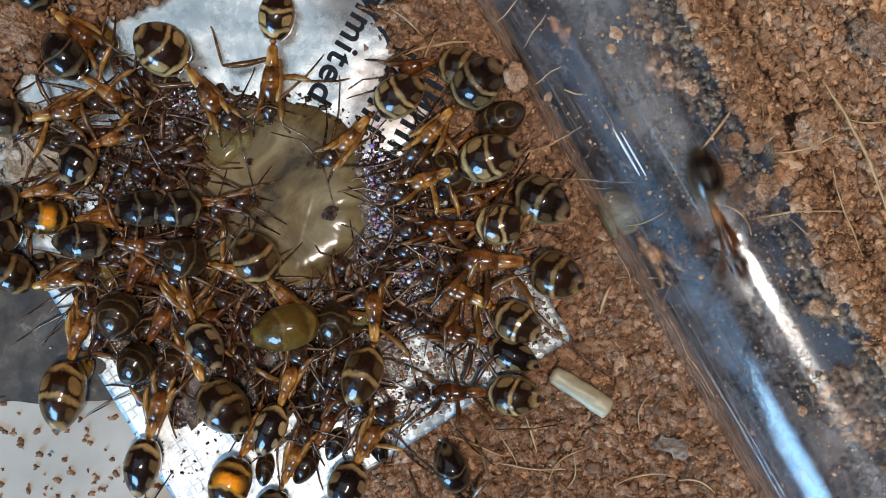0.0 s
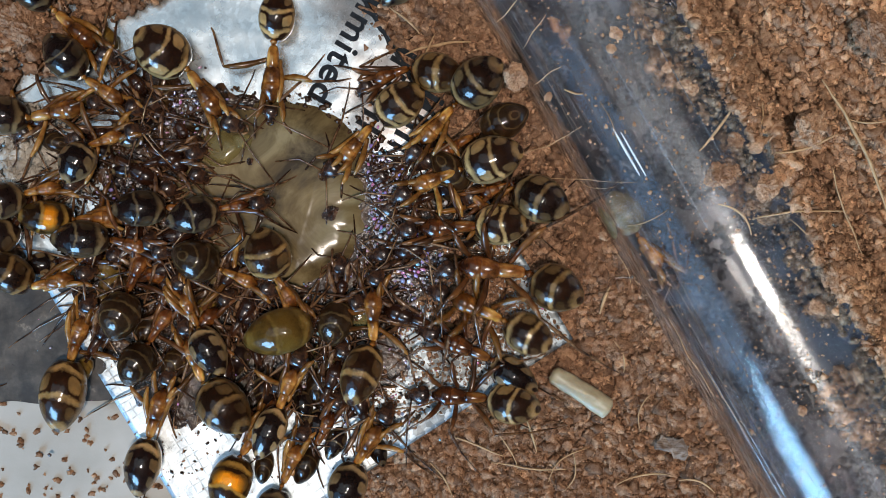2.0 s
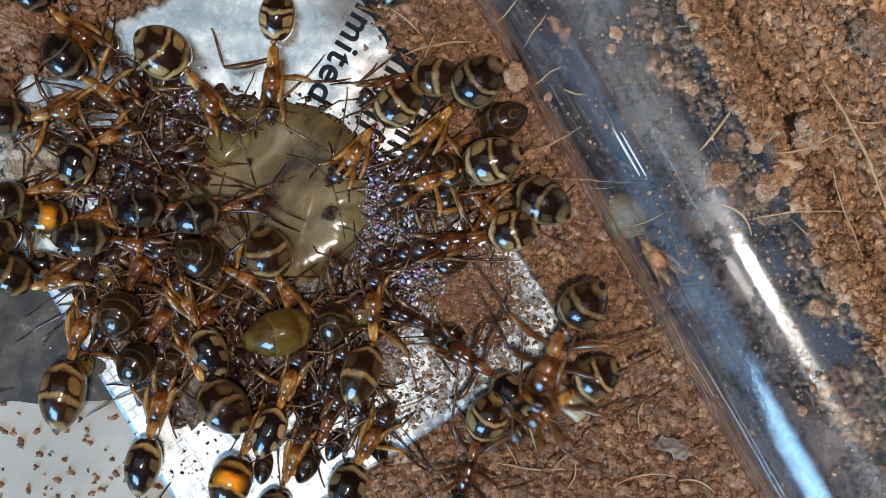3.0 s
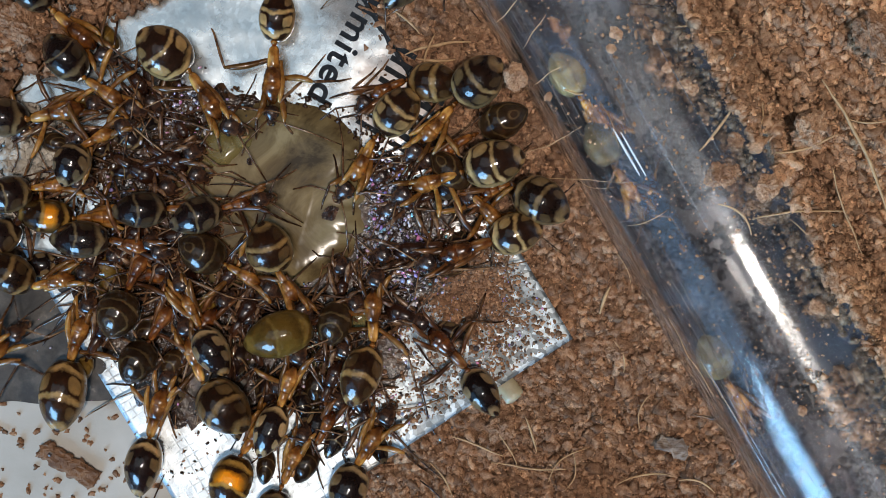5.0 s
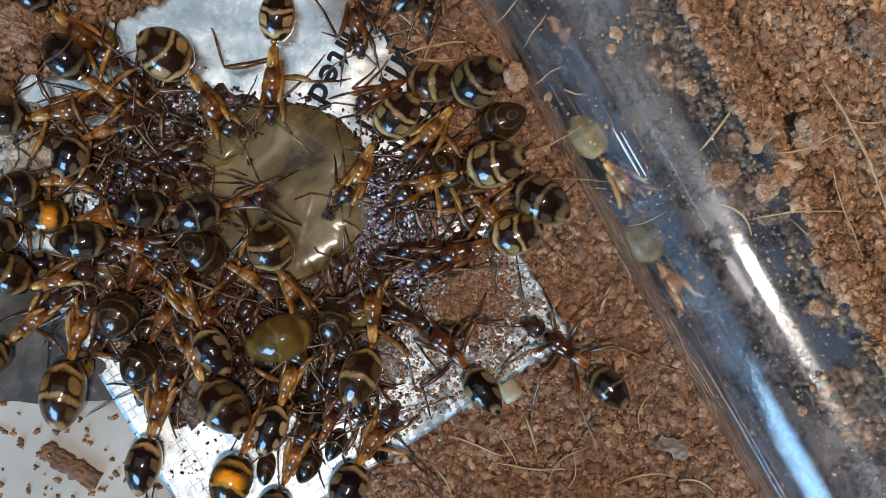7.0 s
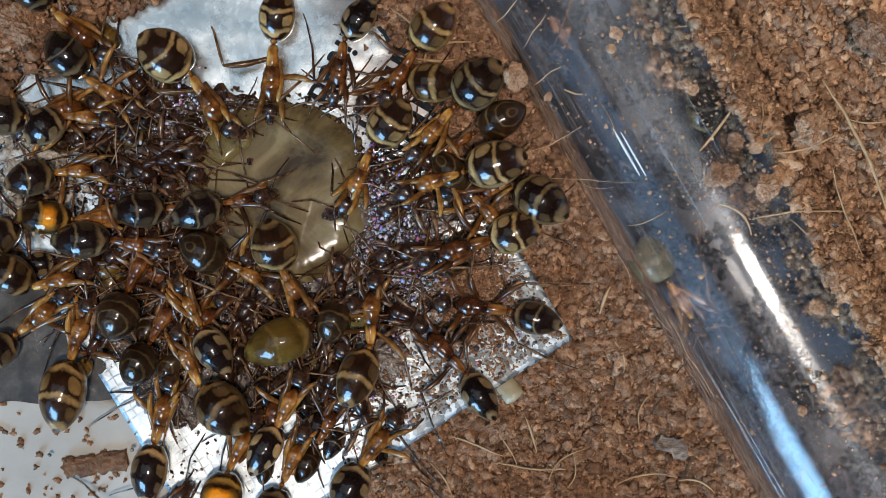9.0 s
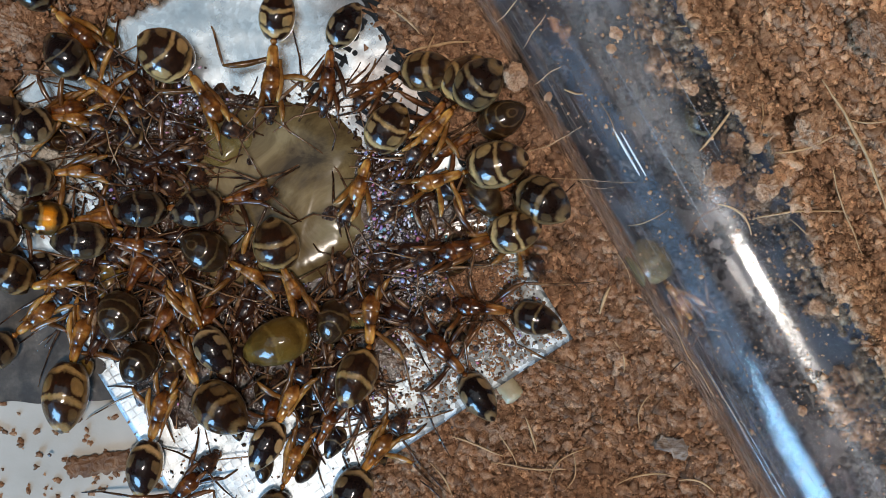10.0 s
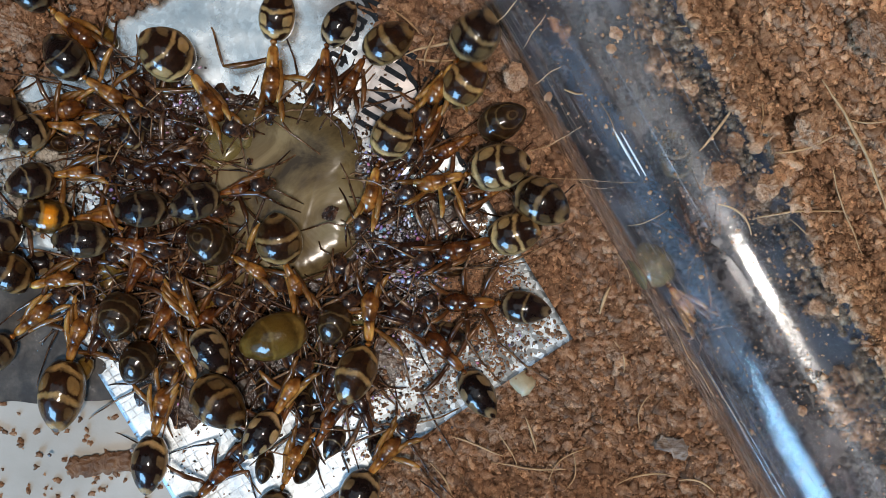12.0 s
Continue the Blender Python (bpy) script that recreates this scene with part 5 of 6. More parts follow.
ant_d4 = ant(-15.58, -2.71, 80, 3.09, (2.61, 1.65, 1.37, -0), (0.86, 0, 0.95), 0.43, "dark", "dark", 0, 70)
ant_d5 = ant(-12.19, -4.10, 60, 3.10, (2.62, 1.65, 1.38, 0), (0.86, 0, 0.95), 0.18, "dark", "dark", 0, 71)
ant_d6 = ant(-17.34, -1.34, 20, 3.10, (2.61, 1.65, 1.38, 0), (0.86, -0, 0.95), 0.25, "olive", "dark", 0, 72)
ant_d7 = ant(-20.70, -5.11, 60, 3.08, (2.60, 1.64, 1.37, 0), (0.86, 0, 0.95), 0.55, "amber", "dark", 0, 73)
ant_d8 = ant(-13.21, -7.88, 100, 3.10, (2.62, 1.65, 1.38, 0), (0.86, -0, 0.95), 0.23, "dark", "dark", 0, 74)
ant_d9 = ant(-9.06, -6.83, 100, 3.09, (2.61, 1.65, 1.37, 0), (0.86, 0, 0.95), 0.41, "dark", "dark", 0, 75)
ant_d10 = ant(-10.45, -10.62, 80, 3.09, (2.61, 1.65, 1.37, 0), (0.86, 0, 0.95), 0.33, "olive", "red", 0, 76)
ant_d11 = ant(-4.95, -9.59, 110, 3.09, (2.61, 1.65, 1.37, 0), (0.86, 0, 0.95), 0.33, "dark", "dark", 0, 77)
ant_d12 = ant(-1.51, 0.03, -170, 3.09, (2.61, 1.65, 1.37, 0), (0.86, -0, 0.95), 0.35, "dark", "dark", 0, 78)
ant_d13 = ant(-2.20, -4.10, 160, 3.10, (2.62, 1.65, 1.38, -0), (0.86, -0, 0.95), 0.23, "dark", "dark", 0, 79)
ant_b10 = ant(-25.51, 7.58, 135, 1.94, (2.54, 1.71, 1.25, 29), (0.77, -18, 0.95), 0.50, "olive", "amber", 0, 80)
ant_b11 = ant(-18.82, 10.41, -54, 2.33, (2.54, 1.71, 2.09, -1), (1.00, -5, 0.95), 0.50, "amber", "dark", 0, 81)
ant_b13 = ant(-16.12, 7.51, -61, 2.15, (2.41, 1.58, 1.25, -13), (0.86, 8, 0.95), 0.30, "olive", "dark", 0, 82)
ant_e1 = ant(-20.65, 7.09, -169, 2.16, (2.40, 1.58, 1.38, 8), (0.87, 0, 0.95), 0.60, "dark", "dark", 0, 83)
ant_e2 = ant(-24.22, 8.09, -151, 2.15, (2.26, 1.51, 1.31, -5), (0.91, 6, 0.95), 0.50, "amber", "dark", 0, 84)
ant_e4 = ant(-18.02, 8.54, 157, 2.23, (2.34, 1.58, 1.42, 9), (0.90, 5, 0.95), 0.30, "olive", "dark", 0, 85)
ant_e5 = ant(-17.04, 5.38, 14, 2.46, (2.39, 1.57, 1.23, -1), (0.89, 2, 0.95), 0.80, "dark", "dark", 0, 86)

# ---------------------------------------------------------------- loose things
def fibre(a, mid, c, r, label="thin tan root fibre lying on the soil"):
    pts = bezier3(a, mid, c, 14)
    for i, p in enumerate(pts):
        p += Vector((noise.noise(p * 0.7), noise.noise(p * 0.7 + Vector((5, 1, 2))), 0)) * 0.12
    v, f = tube(pts, [r * (0.25 + 0.75 * math.sin(math.pi * (i + 1) / 16)) for i in range(len(pts))], 6)
    return tagged(put("root_fibre", mesh_of("root_fibre", scaled(v, MM), f, fibre_tan)), label, "fibre", "root fibres")


def clod(x, y, z, r, mat, seed, label):
    v = np.array([Vector(p) * (1 + 0.5 * noise.noise(Vector(p) * 1.4 + Vector((seed, 0, 0))) + 0.25 * noise.noise(Vector(p) * 4 + Vector((0, seed, 0))) + 0.16 * noise.noise(Vector(p) * 9) + 0.10 * noise.noise(Vector(p) * 19 + Vector((seed, 0, 3)))) for p in ICO3_V])
    v = v * np.array([1.1, 0.9, 0.75]) * r * MM
    ob = put("soil_clod", mesh_of("soil_clod", v, [tuple(f) for f in ICO3_F], mat, smooth=False), None, pose(x * MM, y * MM, z * MM, 0, 0, seed * 37))
    return tagged(ob, label, "clod", "soil clods")


def build_chip():
    """A pale husk: a flattened, square-ended rod."""
    secs = []
    for i in range(25):
        q = i / 24
        end = min(1.0, (min(q, 1 - q) * 24 + 0.05) / 1.1) ** 0.4
        w = (0.56 + 0.13 * q + 0.05 * noise.noise(Vector((q * 6, 2, 0)))) * (0.35 + 0.65 * end)
        secs.append(((q - 0.5) * 4.3, 0.05 * math.sin(q * 4), 0.0, w, 0.40 * (0.25 + 0.75 * end)))
    v, f, uv = rings(secs, 24)
    v = [Vector((p[0] + 0.10 * noise.noise(Vector((p[1] * 3, p[2] * 3, 1))), p[1], p[2] + 0.06 * noise.noise(Vector((p[0] * 0.8, p[1] * 5, 4))))) for p in v]
    ob = put("pale_husk", mesh_of("pale_husk", scaled(v, MM), f, chip_pale))
    return tagged(ob, "pale cream translucent husk lying on soil", "husk")


chip = build_chip()
CHIP_WAY = [(0, 8.45, -8.75, 0.95, 4, -32), (2.5, 8.45, -8.75, 0.95, 4, -32), (2.75, 8.4, -8.8, 0.95, 4, -33), (2.95, 7.4, -8.9, 0.9, 0, -36), (3.2, 6.2, -8.75, 0.7, -3, -42),
            (4.0, 4.1, -8.5, 0.25, -11, -50), (4.8, 3.3, -7.6, 0.02, -13, -53), (11.0, 3.3, -7.6, 0.02, -13, -53), (11.5, 3.8, -7.4, 0.05, -13, -45), (12.0, 3.9, -7.3, 0.05, -13, -42)]


def build_dish():
    """White plastic dish under the foil's end: a rounded slab."""
    n, verts, faces = 64, [], []
    cx, cy, r = -27.0, -20.5, 12.2
    prof = ((0.0, 0.12), (0.6, 0.12), (0.93, 0.14), (0.975, 0.10), (1.0, -0.05), (1.0, -0.8))
    for q, z in prof:
        for s in range(n):
            a = 2 * math.pi * s / n
            verts.append(((cx + 1.35 * r * q * math.cos(a)) * MM, (cy + r * q * math.sin(a)) * MM, z * MM))
    for i in range(len(prof) - 1):
        for s in range(n):
            a, c = i * n + s, i * n + (s + 1) % n
            faces.append((a, a + n, c + n, c))
    return tagged(put("white_dish", mesh_of("white_dish", verts, faces, white_plastic)), "white plastic dish floor dotted with soil", "dish")


build_dish()


def build_film():
    nx, ny, verts, faces = 30, 24, [], []
    for lift in (0, -0.12):
        for j in range(ny + 1):
            for i in range(nx + 1):
                x, y = -32 + 11.5 * i / nx, -9.5 + 8.0 * j / ny
                y += 0.5 * noise.noise(Vector((x * 0.35, j * 0.2, 3.0))) + 0.05 * (x + 26)
                z = 0.38 + 0.10 * noise.noise(Vector((x * 0.5, y * 0.5, 1))) + lift
                verts.append((x * MM, y * MM, z * MM))
    m = (nx + 1) * (ny + 1)
    for j in range(ny):
        for i in range(nx):
            a = j * (nx + 1) + i
            faces += [(a, a + 1, a + nx + 2, a + nx + 1), (m + a, m + a + nx + 1, m + a + nx + 2, m + a + 1)]
    return tagged(put("dark_film_scrap", mesh_of("dark_film_scrap", verts, faces, dark_film)), "smoky dark plastic film, dusty, by the dish", "plastic film")


build_film()


def build_flake():
    """A thin buckled grey flake of dried film."""
    n, m, verts, faces = 14, 10, [], []
    for lift in (0, -0.07):
        for j in range(m + 1):
            for i in range(n + 1):
                x, y = (i / n - 0.5) * 2.1, (j / m - 0.5) * (1.0 + 0.5 * noise.noise(Vector((i * 0.6, 3, 1))))
                k = 1 + 0.6 * noise.noise(Vector((x, y, 3.0)))
                z = 0.34 * noise.noise(Vector((x * 1.5, y * 1.5, 1.0))) + 0.12 * noise.noise(Vector((x * 5, y * 5, 1.0))) + lift
                verts.append((x * k * MM, y * k * MM, z * MM))
    s = (n + 1) * (m + 1)
    for j in range(m):
        for i in range(n):
            a = j * (n + 1) + i
            faces += [(a, a + 1, a + n + 2, a + n + 1), (s + a, s + a + n + 1, s + a + n + 2, s + a + 1)]
    ob = put("grey_flake", mesh_of("grey_flake", verts, faces, flake_grey, smooth=False), None, pose(14.1 * MM, -12.2 * MM, 0.75 * MM, 4, -3, -22))
    return tagged(ob, "thin buckled grey flake lying on soil", "flake")


build_flake()


def build_bark():
    """A splinter of reddish bark that is dragged on to the dish."""
    secs = []
    for i in range(37):
        q = i / 36
        w = 0.70 * (0.9 + 0.35 * noise.noise(Vector((q * 9, 4, 0))) + 0.2 * noise.noise(Vector((q * 26, 1, 0))))
        w *= 0.55 if i in (0, 36) else 1.0
        secs.append(((q - 0.5) * 3.9, 0.10 * noise.noise(Vector((q * 5, 0, 0))), 0, w, 0.26))
    v, f, uv = rings(secs, 20)
    v = [Vector((p[0] + 0.35 * noise.noise(Vector((p[1] * 4, p[2] * 4, 7))), p[1], max(-0.2, min(0.22, p[2])) + 0.14 * noise.noise(Vector((p[0] * 1.2, p[1] * 7, 2))) + 0.06 * noise.noise(Vector(p) * 9))) for p in v]
    return tagged(put("bark_splinter", mesh_of("bark_splinter", scaled(v, MM), f, bark, smooth=False)), "rough reddish bark splinter on the white dish", "bark")


splinter = build_bark()


def ground_pieces():
    """Larger crumbs that stand out of the soil, as pieces of the ground."""
    rng = random.Random(17)
    shapes = []
    for k in range(8):
        v = [Vector(p) * (1 + 0.45 * noise.noise(Vector(p) * 1.7 + Vector((k * 3, 0, 0))) + 0.40 * noise.noise(Vector(p) * 4 + Vector((0, k * 3, 0)))) for p in ICO2_V]
        v = [Vector((p.x * 1.1, p.y * 0.9, p.z * 0.7)) * MM for p in v]
        shapes.append([mesh_of("clod", v, [tuple(f) for f in ICO2_F], m, smooth=False) for m in (clod_red, clod_tan)])
    n = 0
    while n < 260:
        x, y = rng.uniform(-3, 28), rng.uniform(-16, 16)
        d = across(x, y)
        if -5.9 < d < 6.6 or on_foil(x, y, 0.5):
            continue
        r = rng.uniform(0.18, 0.34) if d > 0 else rng.uniform(0.20, 0.40)
        ob = put("clod", shapes[rng.randrange(8)][d > 0], ground, pose(x * MM, y * MM, (height(x, y) + (0.35 if d > 0 else 0.1)) * MM, rng.uniform(-20, 20), rng.uniform(-20, 20), rng.uniform(0, 360)))
        ob.scale = (r, r, r)
        n += 1


ground_pieces()

SPLINTER_WAY = [(0, -34.0, -17.0, 0.4, -20), (2.8, -33.0, -16.6, 0.4, -20), (4.6, -23.2, -13.3, 0.38, -32), (7.2, -23.0, -13.4, 0.38, -32), (8.6, -21.6, -13.3, 0.38, 8), (12.0, -21.2, -13.3, 0.38, 8)]

fibre((21.61, 9.69, 6.20), (23.86, 6.79, 6.20), (25.63, 1.32, 6.20), 0.110)
fibre((18.91, 5.50, 6.30), (20.77, 5.43, 6.30), (22.44, 6.53, 6.30), 0.090)
fibre((17.58, 1.71, 6.20), (19.83, 2.29, 6.20), (23.05, 2.09, 6.20), 0.070)
fibre((22.15, 4.60, 6.20), (22.67, 2.29, 6.20), (23.89, -0.23, 6.20), 0.060)
fibre((13.33, 12.07, 6.20), (14.68, 12.27, 6.20), (16.49, 12.46, 6.20), 0.060)
fibre((13.14, 12.65, 6.20), (13.88, 12.85, 6.20), (14.68, 12.65, 6.20), 0.050)
fibre((14.51, 5.55, 6.40), (15.60, 6.93, 6.40), (16.50, 7.99, 6.40), 0.090)
fibre((15.56, 2.46, 6.60), (17.32, 2.21, 6.60), (17.41, 0.83, 6.60), 0.070)
fibre((18.22, 8.40, 6.20), (18.29, 7.28, 6.20), (17.90, 6.15, 6.20), 0.050)
fibre((23.05, 7.44, 6.20), (24.34, 6.95, 6.20), (25.47, 7.37, 6.20), 0.060)
fibre((6.53, -14.27, 0.75), (6.98, -12.64, 0.75), (8.82, -12.19, 0.75), 0.050)
fibre((0.56, -11.50, 0.75), (2.29, -12.12, 0.75), (3.75, -12.75, 0.75), 0.070)
fibre((5.07, -10.31, 0.80), (5.55, -11.59, 0.80), (5.69, -12.46, 0.80), 0.080)
fibre((9.59, -4.00, 0.70), (9.94, -3.09, 0.70), (10.36, -2.33, 0.70), 0.120)
fibre((2.92, -13.09, 0.75), (5.42, -13.65, 0.75), (7.64, -13.51, 0.75), 0.060)
fibre((7.92, -12.29, 0.75), (8.54, -13.86, 0.75), (7.50, -14.90, 0.75), 0.050)
fibre((-2.36, 11.97, 0.80), (-0.14, 12.81, 0.80), (1.74, 12.67, 0.80), 0.100)
fibre((-1.60, 11.70, 0.80), (-0.49, 11.42, 0.80), (0.76, 11.63, 0.80), 0.100)
fibre((-0.49, 13.20, 0.90), (-1.18, 11.99, 0.90), (-1.11, 11.13, 0.90), 0.070)
fibre((-3.26, 14.89, 0.80), (-1.87, 13.92, 0.80), (-1.46, 13.15, 0.80), 0.080)
fibre((10.45, -5.52, 0.75), (11.32, -6.39, 0.75), (11.15, -7.61, 0.75), 0.060)
fibre((12.71, -8.99, 0.75), (11.67, -10.04, 0.75), (12.19, -11.25, 0.75), 0.050)
fibre((-0.83, -13.16, 0.75), (0.21, -14.03, 0.75), (0.56, -15.25, 0.75), 0.060)
fibre((14.46, -14.21, 0.70), (15.85, -13.87, 0.70), (16.72, -14.91, 0.70), 0.070)
fibre((10.63, -14.55, 0.75), (12.02, -13.51, 0.75), (14.10, -13.93, 0.75), 0.060)
fibre((3.33, -11.08, 0.75), (4.20, -12.12, 0.75), (4.55, -13.51, 0.75), 0.050)
fibre((19.64, 1.64, 6.30), (21.09, 0.68, 6.30), (21.48, -0.45, 6.30), 0.050)
fibre((23.05, -3.83, 6.20), (24.02, -4.80, 6.20), (25.24, -5.12, 6.20), 0.060)
clod(4.29, 10.23, 3.30, 0.70, clod_tan, 3, "tan crumb of soil resting on an ant")
clod(-25.58, 13.53, 1.00, 1.35, clod_red, 4, "orange brown soil clod by the foil")
clod(15.75, 4.13, 6.60, 0.74, clod_red, 5, "brown soil clod on the tube's shoulder")
clod(18.49, 3.50, 6.40, 0.70, clod_tan, 6, "grey brown soil clod at the bank's edge")
clod(20.89, 6.61, 6.10, 1.00, clod_tan, 7, "pale grey brown clod in the soil bank")
clod(24.54, 12.29, 6.10, 1.00, clod_red, 8, "reddish brown clod in the soil bank")
clod(16.61, 6.15, 6.20, 0.42, clod_red, 9, "brown soil clod at the bank's edge")
clod(13.60, 9.29, 6.80, 0.30, clod_tan, 10, "small tan clod on the tube")
clod(3.52, -10.94, 0.50, 0.80, clod_red, 11, "reddish soil clod beside the foil")
clod(21.96, -1.57, 6.60, 0.52, clod_tan, 12, "tan clod fallen on the tube")
clod(21.10, -3.32, 6.80, 0.42, clod_tan, 14, "tan clod fallen on the tube")
clod(10.85, -6.25, 0.40, 0.60, clod_red, 15, "reddish soil clod beside the tube")
clod(12.62, 10.23, 6.90, 0.28, clod_tan, 16, "small tan clod on the tube")
clod(12.14, 11.98, 6.90, 0.32, clod_tan, 17, "small tan clod on the tube")
fibre((4.69, 11.86, 4.06), (5.26, 12.61, 5.25), (5.88, 13.34, 6.04), 0.035, "fine fibre stuck to the glass tube")
fibre((5.44, 9.76, 3.22), (5.98, 10.11, 4.48), (6.77, 10.51, 5.53), 0.042, "fine fibre stuck to the glass tube")
fibre((5.05, 5.85, 1.05), (6.78, 6.44, 1.05), (8.08, 7.06, 4.89), 0.035, "fine fibre stuck to the glass tube")
fibre((7.01, 9.20, 5.10), (7.53, 8.90, 5.42), (8.04, 8.91, 5.83), 0.063, "fine fibre stuck to the glass tube")
fibre((5.05, 4.29, 1.03), (8.17, 4.33, 1.92), (11.04, 3.79, 5.82), 0.021, "fine fibre stuck to the glass tube")
fibre((7.82, 4.71, 1.02), (8.86, 3.32, 2.45), (10.05, 3.64, 4.88), 0.017, "fine fibre stuck to the glass tube")
fibre((3.24, 13.55, 3.17), (3.99, 13.87, 4.67), (4.37, 14.53, 5.43), 0.035, "fine fibre stuck to the glass tube")
fibre((10.81, 1.36, 4.21), (11.91, 1.50, 5.49), (12.74, 2.22, 6.31), 0.028, "fine fibre stuck to the glass tube")
fibre((10.07, 0.38, 1.03), (11.28, -1.00, 2.24), (11.63, -2.73, 1.03), 0.021, "fine fibre stuck to the glass tube")
fibre((15.19, -6.63, 3.90), (16.81, -9.27, 4.08), (18.42, -11.90, 4.24), 0.021, "fine fibre stuck to the glass tube")
fibre((13.35, -4.01, 3.25), (14.79, -6.75, 2.94), (16.08, -8.71, 3.34), 0.021, "fine fibre stuck to the glass tube")
fibre((8.90, 8.41, 6.14), (9.69, 7.28, 6.22), (10.06, 5.79, 5.93), 0.021, "fine fibre stuck to the glass tube")
clod(-6.86, 2.17, 1.25, 0.42, head_dark, 21, "black speck of debris afloat on syrup")
clod(-11.81, 5.35, 1.20, 0.20, head_dark, 22, "black speck of debris afloat on syrup")
clod(9.78, 12.18, 6.70, 0.32, clod_tan, 23, "small tan clod on the tube")
clod(9.51, 11.33, 6.80, 0.25, clod_tan, 24, "small tan clod on the tube")
clod(14.12, 9.00, 6.60, 0.30, clod_tan, 25, "small tan clod on the tube")
clod(5.98, 8.65, 6.30, 0.22, clod_tan, 26, "small tan clod on the tube")
clod(20.27, -9.15, 6.90, 0.25, clod_tan, 27, "small tan clod on the tube")
clod(9.17, 0.74, 6.00, 0.22, clod_tan, 28, "small tan clod on the tube")

# ---------------------------------------------------------------- movement
def twitch(top, rng, amount=1.0):
    """Feelers sweep and a leg or two shift while the ant stands."""
    for hd in [c for c in top.children if c.name.startswith("head")]:
        for an in [c for c in hd.children if c.name.startswith("antenna")]:
            rest = an.matrix_basis.copy()
            q = rng.uniform(0, 6.28)
            walk(an, [(t * 0.6, rest @ pose(0, 0, 0, 0, 5 * math.sin(1.9 * t + q), amount * 14 * math.sin(1.3 * t + q) + rng.uniform(-5, 5))) for t in range(21)])


def idle(top, seed):
    rng = random.Random(100 + seed)
    rest = top.matrix_basis.copy()
    rows = []
    for i in range(9):
        rows.append((i * 1.5, rest @ pose(rng.uniform(-0.08, 0.08) * MM, rng.uniform(-0.06, 0.06) * MM, 0, 0, rng.uniform(-0.6, 0.6), rng.uniform(-1.5, 1.5))))
    walk(top, rows)
    twitch(top, rng)


def travel(top, z, rows):
    """Carry an ant along its way (seconds, x, y in mm, heading) with a tripod gait where it walks."""
    tilt = top.matrix_basis.to_euler().y
    walk(top, [(t, pose(x * MM, y * MM, z * MM, 0, math.degrees(tilt), a)) for t, x, y, a in rows])
    rng = random.Random(int(abs(rows[0][1]) * 100))
    twitch(top, rng, 0.8)
    total = sum(math.hypot(b[1] - a[1], b[2] - a[2]) for a, b in zip(rows, rows[1:]))
    if total < 4:
        return
    beats, phase = [(0.0, 0.0)], 0.0
    for a, b in zip(rows, rows[1:]):
        way = math.hypot(b[1] - a[1], b[2] - a[2]) + 0.02 * abs(b[3] - a[3])
        n = max(1, int(math.ceil(way / 1.2)))
        n = min(n, max(1, int((b[0] - a[0]) / 0.066)))
        for i in range(n):
            phase += way / n * 1.25
            beats.append((a[0] + (b[0] - a[0]) * (i + 1) / n, phase))
    for i, leg in enumerate([c for c in top.children if c.name.startswith("leg")]):
        rest = leg.matrix_basis.copy()
        off = math.pi * ((i + i // 2) % 2)
        walk(leg, [(t, rest @ pose(0, 0, 0, 0, -6 * max(0, math.cos(p + off)), 15 * math.sin(p + off))) for t, p in beats])


